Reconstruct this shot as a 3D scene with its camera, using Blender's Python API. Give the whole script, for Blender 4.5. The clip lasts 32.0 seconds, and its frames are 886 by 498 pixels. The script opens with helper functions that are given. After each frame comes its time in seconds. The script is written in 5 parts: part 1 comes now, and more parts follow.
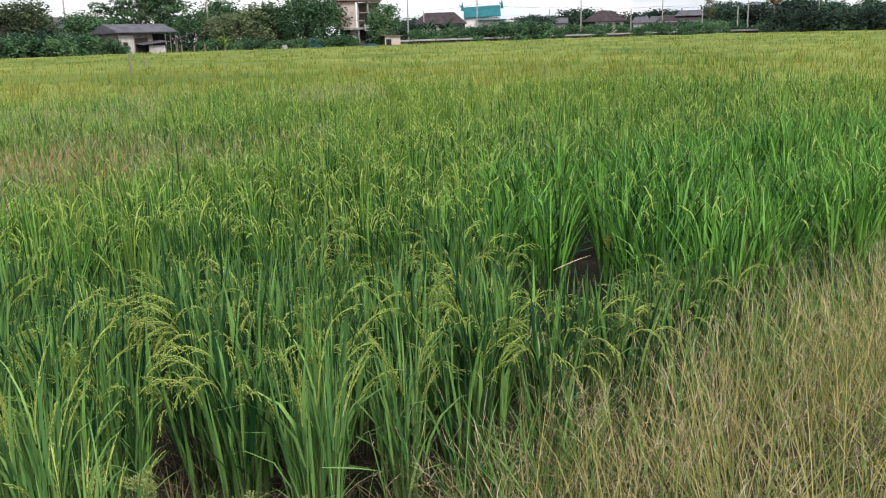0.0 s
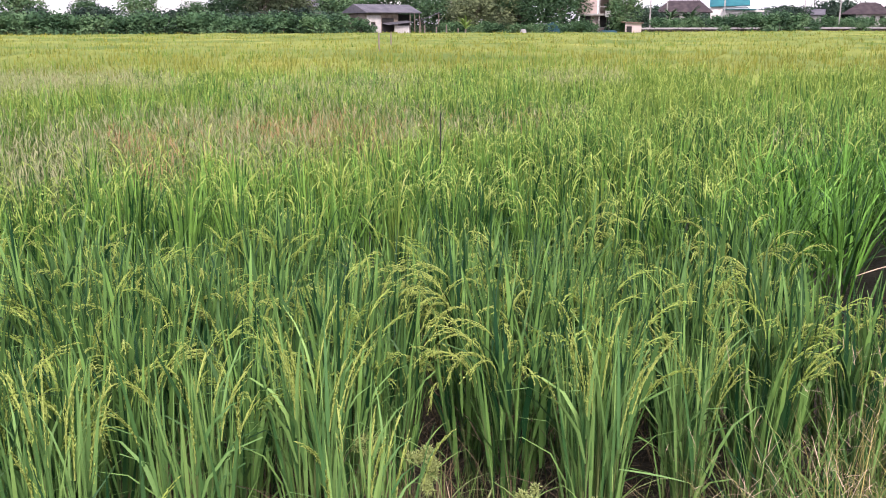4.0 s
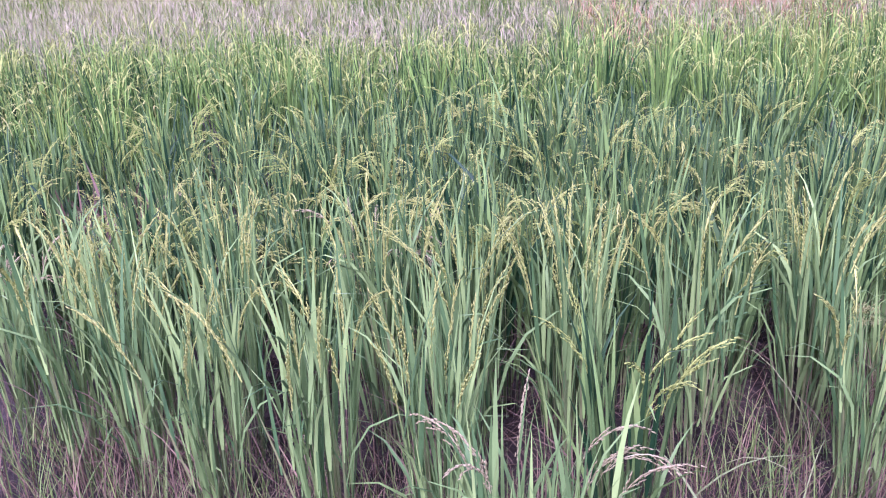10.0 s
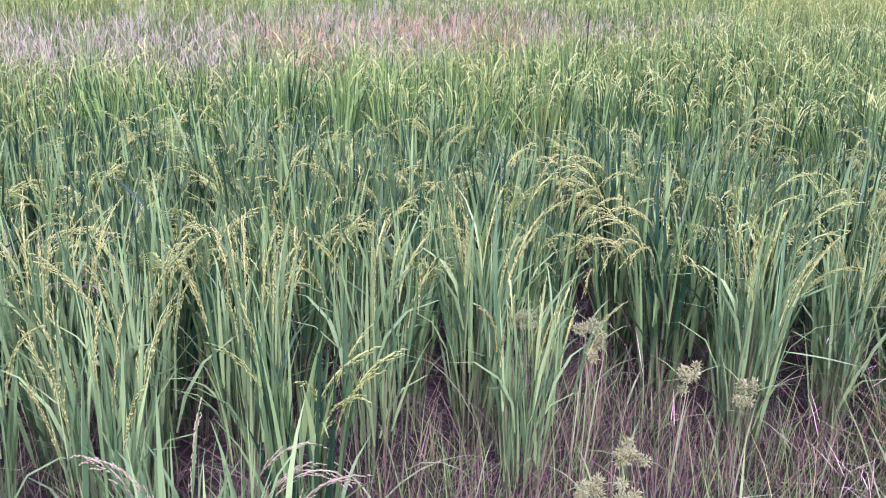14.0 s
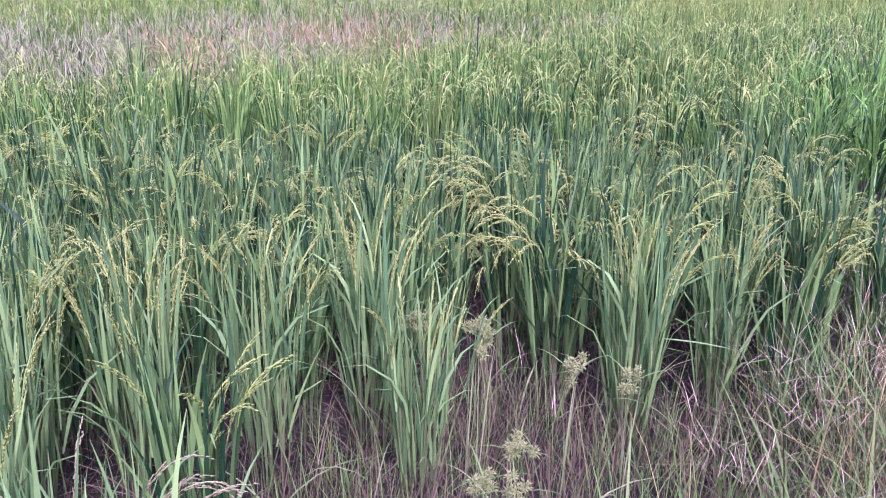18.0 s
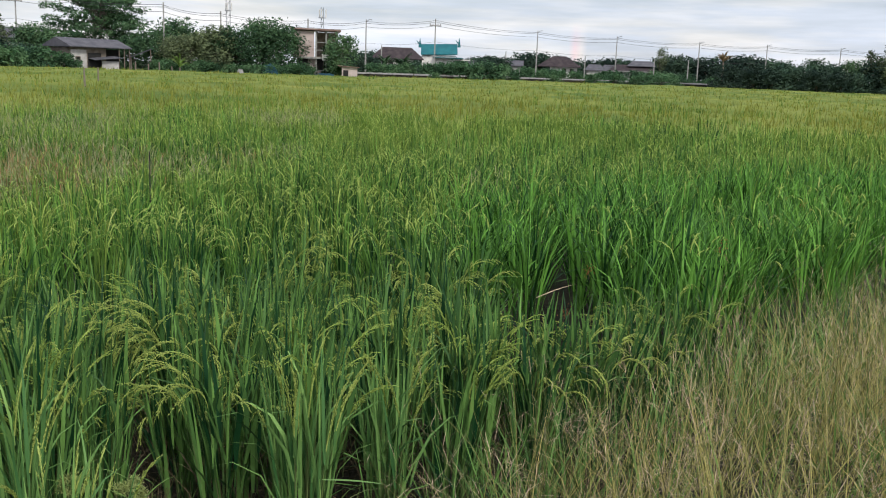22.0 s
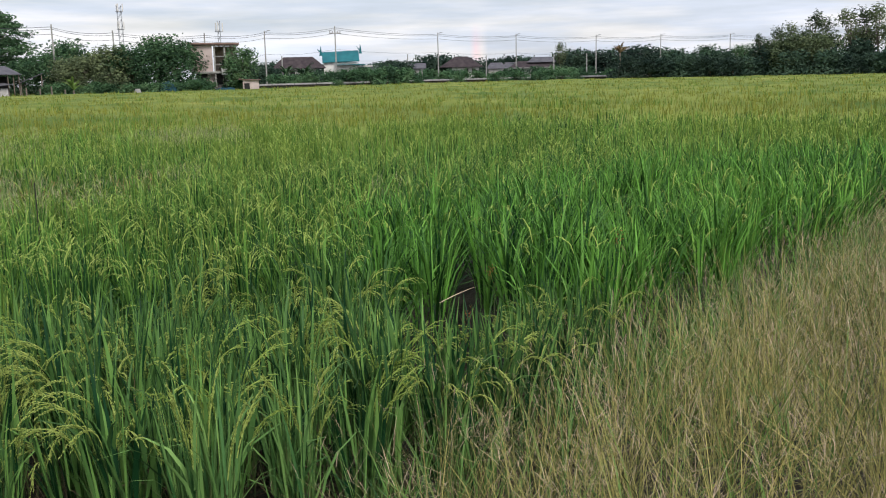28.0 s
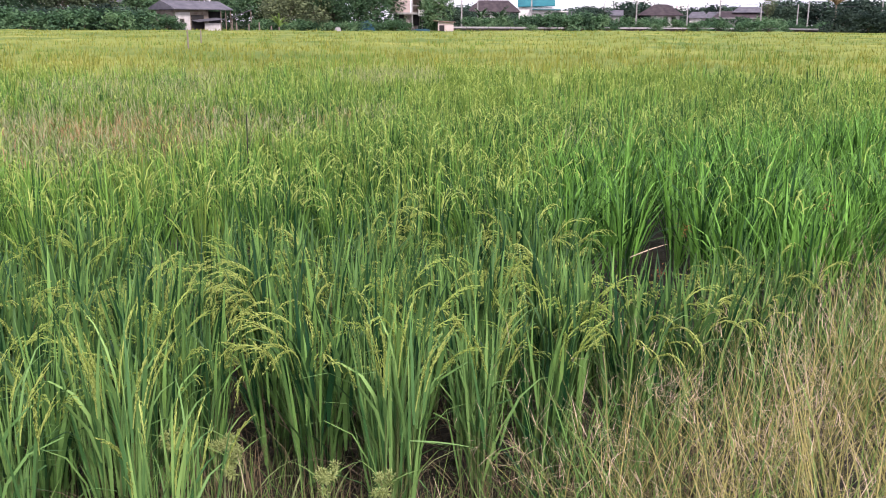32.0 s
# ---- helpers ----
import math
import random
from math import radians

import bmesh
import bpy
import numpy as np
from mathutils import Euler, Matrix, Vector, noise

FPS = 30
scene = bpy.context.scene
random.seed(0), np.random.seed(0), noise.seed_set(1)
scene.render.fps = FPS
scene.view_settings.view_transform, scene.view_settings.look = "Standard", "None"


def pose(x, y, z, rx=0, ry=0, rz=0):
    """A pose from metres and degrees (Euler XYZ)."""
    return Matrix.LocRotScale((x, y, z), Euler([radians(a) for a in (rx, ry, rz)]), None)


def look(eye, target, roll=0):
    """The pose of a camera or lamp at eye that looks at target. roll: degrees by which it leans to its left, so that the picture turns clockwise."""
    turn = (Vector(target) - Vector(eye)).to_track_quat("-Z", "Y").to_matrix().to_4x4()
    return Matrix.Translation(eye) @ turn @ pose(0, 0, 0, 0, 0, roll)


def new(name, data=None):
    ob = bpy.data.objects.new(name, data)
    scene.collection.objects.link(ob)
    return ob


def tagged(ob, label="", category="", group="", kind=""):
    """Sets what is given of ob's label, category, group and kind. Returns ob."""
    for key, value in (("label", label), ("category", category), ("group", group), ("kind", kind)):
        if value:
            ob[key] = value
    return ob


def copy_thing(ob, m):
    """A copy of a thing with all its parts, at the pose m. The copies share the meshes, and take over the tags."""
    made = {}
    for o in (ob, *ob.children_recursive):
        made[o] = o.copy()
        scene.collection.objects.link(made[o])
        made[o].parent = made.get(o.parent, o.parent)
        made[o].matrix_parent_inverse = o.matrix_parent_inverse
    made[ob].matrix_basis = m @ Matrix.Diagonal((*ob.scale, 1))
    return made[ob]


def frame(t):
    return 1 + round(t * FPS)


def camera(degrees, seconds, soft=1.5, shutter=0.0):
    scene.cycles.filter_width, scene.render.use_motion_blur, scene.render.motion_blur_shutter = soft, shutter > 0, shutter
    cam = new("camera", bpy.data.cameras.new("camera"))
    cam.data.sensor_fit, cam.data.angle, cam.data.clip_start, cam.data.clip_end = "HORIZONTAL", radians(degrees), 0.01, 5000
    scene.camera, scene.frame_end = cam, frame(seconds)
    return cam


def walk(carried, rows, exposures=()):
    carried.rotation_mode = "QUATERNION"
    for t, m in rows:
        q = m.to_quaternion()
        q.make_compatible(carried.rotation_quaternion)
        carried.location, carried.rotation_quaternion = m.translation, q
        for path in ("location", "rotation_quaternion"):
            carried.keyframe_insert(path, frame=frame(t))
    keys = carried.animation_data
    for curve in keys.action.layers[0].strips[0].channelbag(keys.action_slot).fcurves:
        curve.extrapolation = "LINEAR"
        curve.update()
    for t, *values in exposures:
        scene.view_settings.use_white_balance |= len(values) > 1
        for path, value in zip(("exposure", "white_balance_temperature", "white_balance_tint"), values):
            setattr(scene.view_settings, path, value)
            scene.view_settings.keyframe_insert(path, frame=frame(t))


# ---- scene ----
cam = camera(51.0, 32.0, 1.1)
PATH = [
    (0, (0.084, 0.056, 2.089), (0.076, 2.005, 1.64), -1.7),
    (0.5, (0.068, 0.073, 2.083), (0.086, 2.029, 1.665), -1.2),
    (1, (0.011, 0.118, 2.081), (-0.026, 2.1, 1.814), -1.1),
    (1.5, (-0.021, 0.147, 2.072), (-0.115, 2.133, 1.859), -1.2),
    (2, (-0.051, 0.189, 2.056), (-0.152, 2.168, 1.788), -0.9),
    (2.5, (-0.105, 0.255, 2.042), (-0.316, 2.211, 1.678), -0.8),
    (3, (-0.157, 0.275, 2.034), (-0.473, 2.213, 1.654), -0.5),
    (3.5, (-0.196, 0.313, 2.001), (-0.591, 2.225, 1.566), 0.1),
    (5.5, (-0.317, 0.146, 2.0), (-0.952, 1.977, 1.506), -1.9),
    (6, (-0.323, 0.135, 1.983), (-1.0, 1.945, 1.466), -1.6),
    (6.5, (-0.369, 0.121, 1.99), (-1.201, 1.85, 1.427), -1.7),
    (7, (-0.404, 0.118, 1.975), (-1.392, 1.757, 1.392), -2.2),
    (7.5, (-0.439, 0.097, 1.963), (-1.523, 1.669, 1.368), -1.6),
    (8, (-0.459, 0.082, 1.952), (-1.639, 1.577, 1.344), -2.4),
    (8.5, (-0.476, 0.081, 1.934), (-1.657, 1.564, 1.297), -2.6),
    (9, (-0.491, 0.072, 1.923), (-1.683, 1.534, 1.259), -2.4),
    (9.5, (-0.496, 0.063, 1.911), (-1.718, 1.494, 1.233), -2.8),
    (10, (-0.485, 0.042, 1.918), (-1.697, 1.474, 1.226), -2.6),
    (10.5, (-0.496, 0.033, 1.913), (-1.706, 1.49, 1.271), -2.1),
    (11, (-0.503, 0.039, 1.916), (-1.691, 1.52, 1.287), -1.5),
    (11.5, (-0.488, 0.058, 1.921), (-1.591, 1.603, 1.292), -0.3),
    (12, (-0.478, 0.081, 1.92), (-1.496, 1.686, 1.299), 0.2),
    (12.5, (-0.472, 0.077, 1.921), (-1.481, 1.691, 1.305), -0.4),
    (13, (-0.444, 0.084, 1.921), (-1.37, 1.743, 1.294), 0.0),
    (13.5, (-0.407, 0.082, 1.918), (-1.186, 1.806, 1.271), 0.8),
    (14, (-0.384, 0.07, 1.919), (-1.066, 1.835, 1.269), 1.2),
    (14.5, (-0.372, 0.076, 1.918), (-0.991, 1.863, 1.267), 1.1),
    (16.5, (-0.337, 0.083, 1.914), (-0.897, 1.892, 1.272), 1.7),
    (17, (-0.313, 0.073, 1.912), (-0.853, 1.891, 1.276), 1.8),
    (17.5, (-0.309, 0.082, 1.907), (-0.823, 1.908, 1.272), 1.1),
    (18, (-0.309, 0.071, 1.925), (-0.806, 1.899, 1.285), 0.7),
    (18.5, (-0.265, 0.083, 1.962), (-0.669, 1.971, 1.441), 0.6),
    (19, (-0.219, 0.115, 1.965), (-0.45, 2.056, 1.542), 1.3),
    (19.5, (-0.187, 0.129, 1.968), (-0.345, 2.083, 1.569), 1.6),
    (20, (-0.178, 0.115, 1.987), (-0.175, 2.08, 1.612), 1.9),
    (20.5, (-0.19, 0.105, 1.995), (-0.149, 2.07, 1.628), 1.6),
    (21, (-0.18, 0.11, 2.011), (-0.135, 2.074, 1.638), 1.9),
    (21.5, (-0.152, 0.101, 2.012), (-0.045, 2.062, 1.635), 2.1),
    (22, (-0.138, 0.082, 2.009), (-0.028, 2.043, 1.634), 2.0),
    (22.5, (-0.136, 0.063, 2.015), (-0.027, 2.025, 1.643), 2.0),
    (23, (-0.119, 0.07, 2.01), (0.005, 2.032, 1.641), 2.0),
    (23.5, (-0.103, 0.077, 2.021), (0.064, 2.035, 1.654), 1.8),
    (24, (-0.099, 0.078, 2.022), (0.12, 2.033, 1.662), 1.6),
    (24.5, (-0.088, 0.088, 2.017), (0.187, 2.036, 1.658), 1.7),
    (25, (-0.074, 0.08, 2.029), (0.238, 2.03, 1.708), 1.2),
    (25.5, (-0.052, 0.077, 2.025), (0.286, 2.026, 1.727), 0.4),
    (27.5, (-0.047, 0.1, 2.025), (0.247, 2.044, 1.657), -1.0),
    (28, (-0.036, 0.103, 2.03), (0.252, 2.049, 1.664), -1.4),
    (28.5, (-0.024, 0.108, 2.026), (0.27, 2.052, 1.662), -1.5),
    (29, (-0.013, 0.114, 2.024), (0.28, 2.056, 1.643), -1.8),
    (29.5, (-0.051, 0.11, 2.033), (0.215, 2.052, 1.637), -1.4),
    (30, (-0.084, 0.108, 2.026), (0.075, 2.064, 1.641), -0.5),
    (30.5, (-0.111, 0.126, 2.031), (-0.071, 2.079, 1.604), 0.4),
    (31, (-0.124, 0.161, 2.022), (-0.167, 2.114, 1.591), 1.0),
    (31.5, (-0.099, 0.105, 2.034), (-0.192, 2.049, 1.575), 0.1),
    (32, (-0.101, 0.111, 2.028), (-0.199, 2.052, 1.555), 0.4),
]
LIGHT = [
    (0.0, 0.55, 6500, 9), (0.5, 0.5, 6500, 9), (1.0, 0.02, 6700, 10), (1.5, 0.0, 6900, 12), (2.0, 0.15, 6900, 13), (2.5, 0.15, 6400, 9), (3.0, 0.31, 6300, 8), (3.5, 0.9, 6500, 18),
    (5.5, 1.27, 6500, 34), (6.0, 1.27, 6500, 34), (7.0, 1.32, 6400, 44), (8.0, 1.49, 5550, 73), (9.0, 1.59, 5300, 84), (10.0, 1.59, 5300, 86), (10.5, 1.4, 6250, 55), (11.0, 1.45, 6250, 55),
    (12.0, 1.43, 6250, 55), (12.5, 1.43, 6100, 59), (13.0, 1.47, 5400, 72), (14.0, 1.54, 5300, 83), (16.5, 1.49, 5250, 83), (18.0, 1.49, 5250, 83), (18.5, 1.44, 5450, 74), (19.0, 0.55, 6700, 9),
    (19.5, 0.5, 6600, 9), (20.0, 0.17, 6400, 7), (21.0, 0.18, 6400, 8), (22.0, 0.18, 6400, 8), (23.0, 0.18, 6400, 8), (24.0, 0.18, 6400, 9), (25.0, 0.0, 6500, 10), (25.5, 0.0, 6500, 10),
    (27.5, 0.2, 6400, 9), (28.0, 0.2, 6400, 9), (29.0, 0.37, 6400, 9), (30.0, 0.15, 6400, 8), (30.5, 0.4, 6400, 8), (31.0, 0.6, 6400, 8), (31.5, 0.85, 6400, 19), (32.0, 1.0, 6400, 27),
]
walk(cam, [(t, look(eye, target, roll)) for t, eye, target, roll in PATH], LIGHT)

# ---- light ----
SUN_EL, SUN_AZ = 42.0, 153.0          # sun veiled by thin cloud, at the viewer's back
world = bpy.data.worlds.new("sky")
scene.world = world
world.use_nodes = True
wt = world.node_tree
wt.nodes.clear()


def wn(kind, **vals):
    n = wt.nodes.new(kind)
    for k, v in vals.items():
        if k in n.inputs:
            n.inputs[k].default_value = v
    return n


sky = wt.nodes.new("ShaderNodeTexSky")
sky.sky_type = "NISHITA"
sky.sun_disc = False
sky.sun_elevation, sky.sun_rotation = radians(SUN_EL), radians(SUN_AZ)
sky.air_density, sky.dust_density, sky.ozone_density = 1.0, 2.0, 1.5
tc = wt.nodes.new("ShaderNodeTexCoord")
mp = wt.nodes.new("ShaderNodeMapping")
mp.inputs["Scale"].default_value = (2.2, 2.2, 20.0)
streak = wn("ShaderNodeTexNoise", Scale=1.7, Detail=6.0, Roughness=0.58)
ramp = wt.nodes.new("ShaderNodeValToRGB")
ramp.color_ramp.elements[0].position, ramp.color_ramp.elements[1].position = 0.36, 0.66
shade = wn("ShaderNodeTexNoise", Scale=2.6, Detail=4.0)
tone = wt.nodes.new("ShaderNodeValToRGB")
tone.color_ramp.elements[0].position, tone.color_ramp.elements[1].position = 0.4, 0.62
tone.color_ramp.elements[0].color = (9.5, 10.1, 11.7, 1)
tone.color_ramp.elements[1].color = (12.6, 12.2, 12.4, 1)
mixc = wt.nodes.new("ShaderNodeMix")
mixc.data_type = "RGBA"
veil = wt.nodes.new("ShaderNodeMath")
veil.operation = "MULTIPLY_ADD"
veil.inputs[1].default_value, veil.inputs[2].default_value = 0.4, 0.55
bg = wn("ShaderNodeBackground", Strength=0.077)
wo = wt.nodes.new("ShaderNodeOutputWorld")
L = wt.links.new
L(tc.outputs["Generated"], mp.inputs["Vector"])
L(mp.outputs[0], streak.inputs["Vector"])
L(mp.outputs[0], shade.inputs["Vector"])
L(streak.outputs["Fac"], ramp.inputs["Fac"])
L(shade.outputs["Fac"], tone.inputs["Fac"])
L(ramp.outputs["Color"], veil.inputs[0])
L(veil.outputs[0], mixc.inputs["Factor"])
L(sky.outputs["Color"], mixc.inputs["A"])
L(tone.outputs["Color"], mixc.inputs["B"])
# a short faint stub of rainbow over the houses
BOW = radians(11.0)
bow_dot = wt.nodes.new("ShaderNodeVectorMath")
bow_dot.operation = "DOT_PRODUCT"
bow_dot.inputs[1].default_value = (math.cos(BOW), -math.sin(BOW), 0.0)
bow_ramp = wt.nodes.new("ShaderNodeValToRGB")
for p, c in ((0.0, (0, 0, 0, 1)), (0.25, (0.3, 1.1, 1.3, 1)), (0.5, (2.1, 1.2, 0.5, 1)), (0.75, (2.7, 0.4, 0.2, 1)), (1.0, (0, 0, 0, 1))):
    if p in (0.0, 1.0):
        e = bow_ramp.color_ramp.elements[int(p)]
    else:
        e = bow_ramp.color_ramp.elements.new(p)
    e.color = c
bow_map = wn("ShaderNodeMapRange")
bow_map.inputs["From Min"].default_value, bow_map.inputs["From Max"].default_value = 0.014, -0.012
split = wt.nodes.new("ShaderNodeSeparateXYZ")
bow_high = wn("ShaderNodeMapRange")
bow_high.inputs["From Min"].default_value, bow_high.inputs["From Max"].default_value = 0.055, 0.03
bow_mul = wt.nodes.new("ShaderNodeVectorMath")
bow_mul.operation = "MULTIPLY_ADD"
ahead = wt.nodes.new("ShaderNodeMath")
ahead.operation = "GREATER_THAN"
ahead.inputs[1].default_value = 0.0
both = wt.nodes.new("ShaderNodeMath")
both.operation = "MULTIPLY"
L(tc.outputs["Generated"], bow_dot.inputs[0])
L(bow_dot.outputs["Value"], bow_map.inputs["Value"])
L(bow_map.outputs[0], bow_ramp.inputs["Fac"])
L(tc.outputs["Generated"], split.inputs[0])
L(split.outputs["Z"], bow_high.inputs["Value"])
L(split.outputs["Y"], ahead.inputs[0])
L(bow_high.outputs[0], both.inputs[0])
L(ahead.outputs[0], both.inputs[1])
L(bow_ramp.outputs["Color"], bow_mul.inputs[0])
L(both.outputs[0], bow_mul.inputs[1])
# an overcast sky grows brighter towards the zenith
rise = wn("ShaderNodeMapRange")
rise.inputs["From Min"].default_value, rise.inputs["From Max"].default_value = 0.12, 1.0
rise.inputs["To Min"].default_value, rise.inputs["To Max"].default_value = 1.0, 1.35
dome = wt.nodes.new("ShaderNodeVectorMath")
dome.operation = "SCALE"
L(split.outputs["Z"], rise.inputs["Value"])
L(mixc.outputs["Result"], dome.inputs[0])
L(rise.outputs[0], dome.inputs["Scale"])
L(dome.outputs[0], bow_mul.inputs[2])
L(bow_mul.outputs[0], bg.inputs["Color"])
L(bg.outputs[0], wo.inputs["Surface"])

sun = new("sun", bpy.data.lights.new("sun", "SUN"))
sun.data.energy, sun.data.angle, sun.data.color = 2.0, radians(10), (1.0, 0.95, 0.86)
sun.matrix_world = look((60 * math.sin(radians(SUN_AZ)), 60 * math.cos(radians(SUN_AZ)), 60 * math.tan(radians(SUN_EL))), (0, 0, 0))


# ---- materials ----
def material(name, low, high, rough=0.6, source="island", scale=3.0, bump=0.0, bump_scale=60.0, through_light=0.0, third=None, metal=0.0, spec=0.2, dark=0.0, vary=0.0):
    """Two or three colours, varied by piece, by object or by a noise in the object's space, with fine grain and relief."""
    m = bpy.data.materials.new(name)
    m.use_nodes = True
    t = m.node_tree
    b = t.nodes["Principled BSDF"]
    b.inputs["Roughness"].default_value = rough
    b.inputs["Metallic"].default_value = metal
    b.inputs["Specular IOR Level"].default_value = spec
    co = t.nodes.new("ShaderNodeTexCoord")
    no = t.nodes.new("ShaderNodeTexNoise")
    no.inputs["Scale"].default_value, no.inputs["Detail"].default_value = scale, 6.0
    t.links.new(co.outputs["Object"], no.inputs["Vector"])
    cr = t.nodes.new("ShaderNodeValToRGB")
    cr.color_ramp.elements[0].color, cr.color_ramp.elements[1].color = (*low, 1), (*high, 1)
    cr.color_ramp.elements[0].position = dark
    if third:
        e = cr.color_ramp.elements.new(0.86)
        e.color = (*high, 1)
        cr.color_ramp.elements[-1].color = (*third, 1)
    if source == "noise":
        st = t.nodes.new("ShaderNodeMapRange")
        st.inputs["From Min"].default_value, st.inputs["From Max"].default_value = 0.3, 0.7
        t.links.new(no.outputs["Fac"], st.inputs["Value"])
        t.links.new(st.outputs[0], cr.inputs["Fac"])
    else:
        if source == "island":
            g = t.nodes.new("ShaderNodeNewGeometry")
            val = g.outputs["Random Per Island"]
        else:
            g = t.nodes.new("ShaderNodeObjectInfo")
            val = g.outputs["Random"]
        ma = t.nodes.new("ShaderNodeMath")
        ma.operation = "MULTIPLY_ADD"
        ma.inputs[1].default_value = 0.72
        sc = t.nodes.new("ShaderNodeMath")
        sc.operation = "MULTIPLY_ADD"
        sc.inputs[1].default_value, sc.inputs[2].default_value = 0.7, -0.21
        t.links.new(no.outputs["Fac"], sc.inputs[0])
        t.links.new(val, ma.inputs[0])
        t.links.new(sc.outputs[0], ma.inputs[2])
        t.links.new(ma.outputs[0], cr.inputs["Fac"])
    if vary:
        # one plant lighter or darker, yellower or bluer than the next
        oi, mr, hs = t.nodes.new("ShaderNodeObjectInfo"), t.nodes.new("ShaderNodeMapRange"), t.nodes.new("ShaderNodeHueSaturation")
        mr.inputs["To Min"].default_value, mr.inputs["To Max"].default_value = 1 - vary, 1 + 1.6 * vary
        t.links.new(oi.outputs["Random"], mr.inputs["Value"])
        t.links.new(mr.outputs[0], hs.inputs["Value"])
        hu = t.nodes.new("ShaderNodeMapRange")
        hu.inputs["To Min"].default_value, hu.inputs["To Max"].default_value = 0.515, 0.475
        t.links.new(oi.outputs["Random"], hu.inputs["Value"])
        t.links.new(hu.outputs[0], hs.inputs["Hue"])
        t.links.new(cr.outputs["Color"], hs.inputs["Color"])
        cr = hs
    t.links.new(cr.outputs["Color"], b.inputs["Base Color"])
    if bump:
        n2 = t.nodes.new("ShaderNodeTexNoise")
        n2.inputs["Scale"].default_value, n2.inputs["Detail"].default_value = bump_scale, 5.0
        t.links.new(co.outputs["Object"], n2.inputs["Vector"])
        bp = t.nodes.new("ShaderNodeBump")
        bp.inputs["Strength"].default_value, bp.inputs["Distance"].default_value = bump, 0.05
        t.links.new(n2.outputs["Fac"], bp.inputs["Height"])
        t.links.new(bp.outputs[0], b.inputs["Normal"])
    if through_light:
        tr = t.nodes.new("ShaderNodeBsdfTranslucent")
        t.links.new(cr.outputs["Color"], tr.inputs["Color"])
        mx = t.nodes.new("ShaderNodeMixShader")
        mx.inputs[0].default_value = through_light
        t.links.new(b.outputs[0], mx.inputs[1])
        t.links.new(tr.outputs[0], mx.inputs[2])
        t.links.new(mx.outputs[0], t.nodes["Material Output"].inputs["Surface"])
    return m


M_LEAF = material("rice leaf", (0.009, 0.046, 0.015), (0.178, 0.34, 0.084), 0.5, through_light=0.05, scale=1.2, third=(0.41, 0.49, 0.13), spec=0.2, dark=0.2)
M_STEM = material("rice stem", (0.035, 0.085, 0.025), (0.165, 0.21, 0.075), 0.6, scale=2.0, third=(0.3, 0.24, 0.12))
M_EAR = material("rice ear", (0.31, 0.43, 0.095), (0.41, 0.52, 0.13), 0.7, through_light=0.25, scale=2.0, third=(0.5, 0.55, 0.19), spec=0.08)
M_EARRIPE = material("riper rice ear", (0.36, 0.46, 0.11), (0.46, 0.54, 0.15), 0.7, through_light=0.25, scale=2.0, third=(0.54, 0.56, 0.21), spec=0.08)
M_EARPALE = material("straw-pale rice ear", (0.36, 0.35, 0.16), (0.45, 0.44, 0.23), 0.75, through_light=0.25, scale=2.0, spec=0.08)
M_LEAFEDGE = material("yellowish rice leaf", (0.042, 0.126, 0.038), (0.23, 0.385, 0.108), 0.55, through_light=0.06, scale=1.2, third=(0.45, 0.5, 0.175), spec=0.15, dark=0.1)
M_DRYLEAF = material("dead leaf", (0.07, 0.05, 0.033), (0.2, 0.155, 0.09), 0.8, scale=3.0, third=(0.4, 0.36, 0.23))
M_STRAW = material("brown dead straw", (0.055, 0.04, 0.025), (0.165, 0.125, 0.07), 0.8, scale=3.0, third=(0.37, 0.34, 0.2))
M_CROP = material("crop leaf", (0.01, 0.05, 0.012), (0.175, 0.35, 0.062), 0.55, through_light=0.05, scale=0.35, third=(0.37, 0.46, 0.09), spec=0.16, dark=0.24)
M_LUSH = material("lush crop leaf", (0.011, 0.052, 0.012), (0.165, 0.38, 0.06), 0.55, through_light=0.06, scale=0.35, third=(0.33, 0.47, 0.09), spec=0.15, dark=0.18)
M_CROPEAR = material("crop ear", (0.23, 0.33, 0.065), (0.33, 0.41, 0.105), 0.7, through_light=0.2, scale=0.5, third=(0.42, 0.43, 0.155), spec=0.08)
M_CROPFAR = material("ripening crop leaf", (0.11, 0.145, 0.032), (0.265, 0.27, 0.048), 0.6, through_light=0.15, scale=0.06, third=(0.36, 0.305, 0.065), spec=0.1)
M_CROPMID = material("crop leaf farther", (0.045, 0.115, 0.022), (0.19, 0.275, 0.05), 0.65, through_light=0.1, scale=0.15, third=(0.31, 0.33, 0.075), spec=0.1)
M_WEED = material("weed stem", (0.15, 0.23, 0.08), (0.28, 0.31, 0.14), 0.7, scale=0.6)
M_WEEDHEAD = material("weed seed head", (0.2, 0.23, 0.11), (0.31, 0.295, 0.165), 0.8, scale=0.6, third=(0.38, 0.31, 0.2))
M_HAY = material("dry grass", (0.07, 0.085, 0.027), (0.44, 0.385, 0.13), 0.7, scale=0.9, third=(0.64, 0.54, 0.25), through_light=0.08, dark=0.2)
M_HAYHEAD = material("dry seed head", (0.34, 0.25, 0.16), (0.58, 0.45, 0.32), 0.8, scale=1.1)
M_HAYGREEN = material("green grass", (0.06, 0.16, 0.035), (0.2, 0.29, 0.075), 0.6, scale=1.1, through_light=0.15)
M_SEDGE = material("sedge", (0.29, 0.36, 0.11), (0.43, 0.49, 0.19), 0.8, scale=20.0, through_light=0.2)
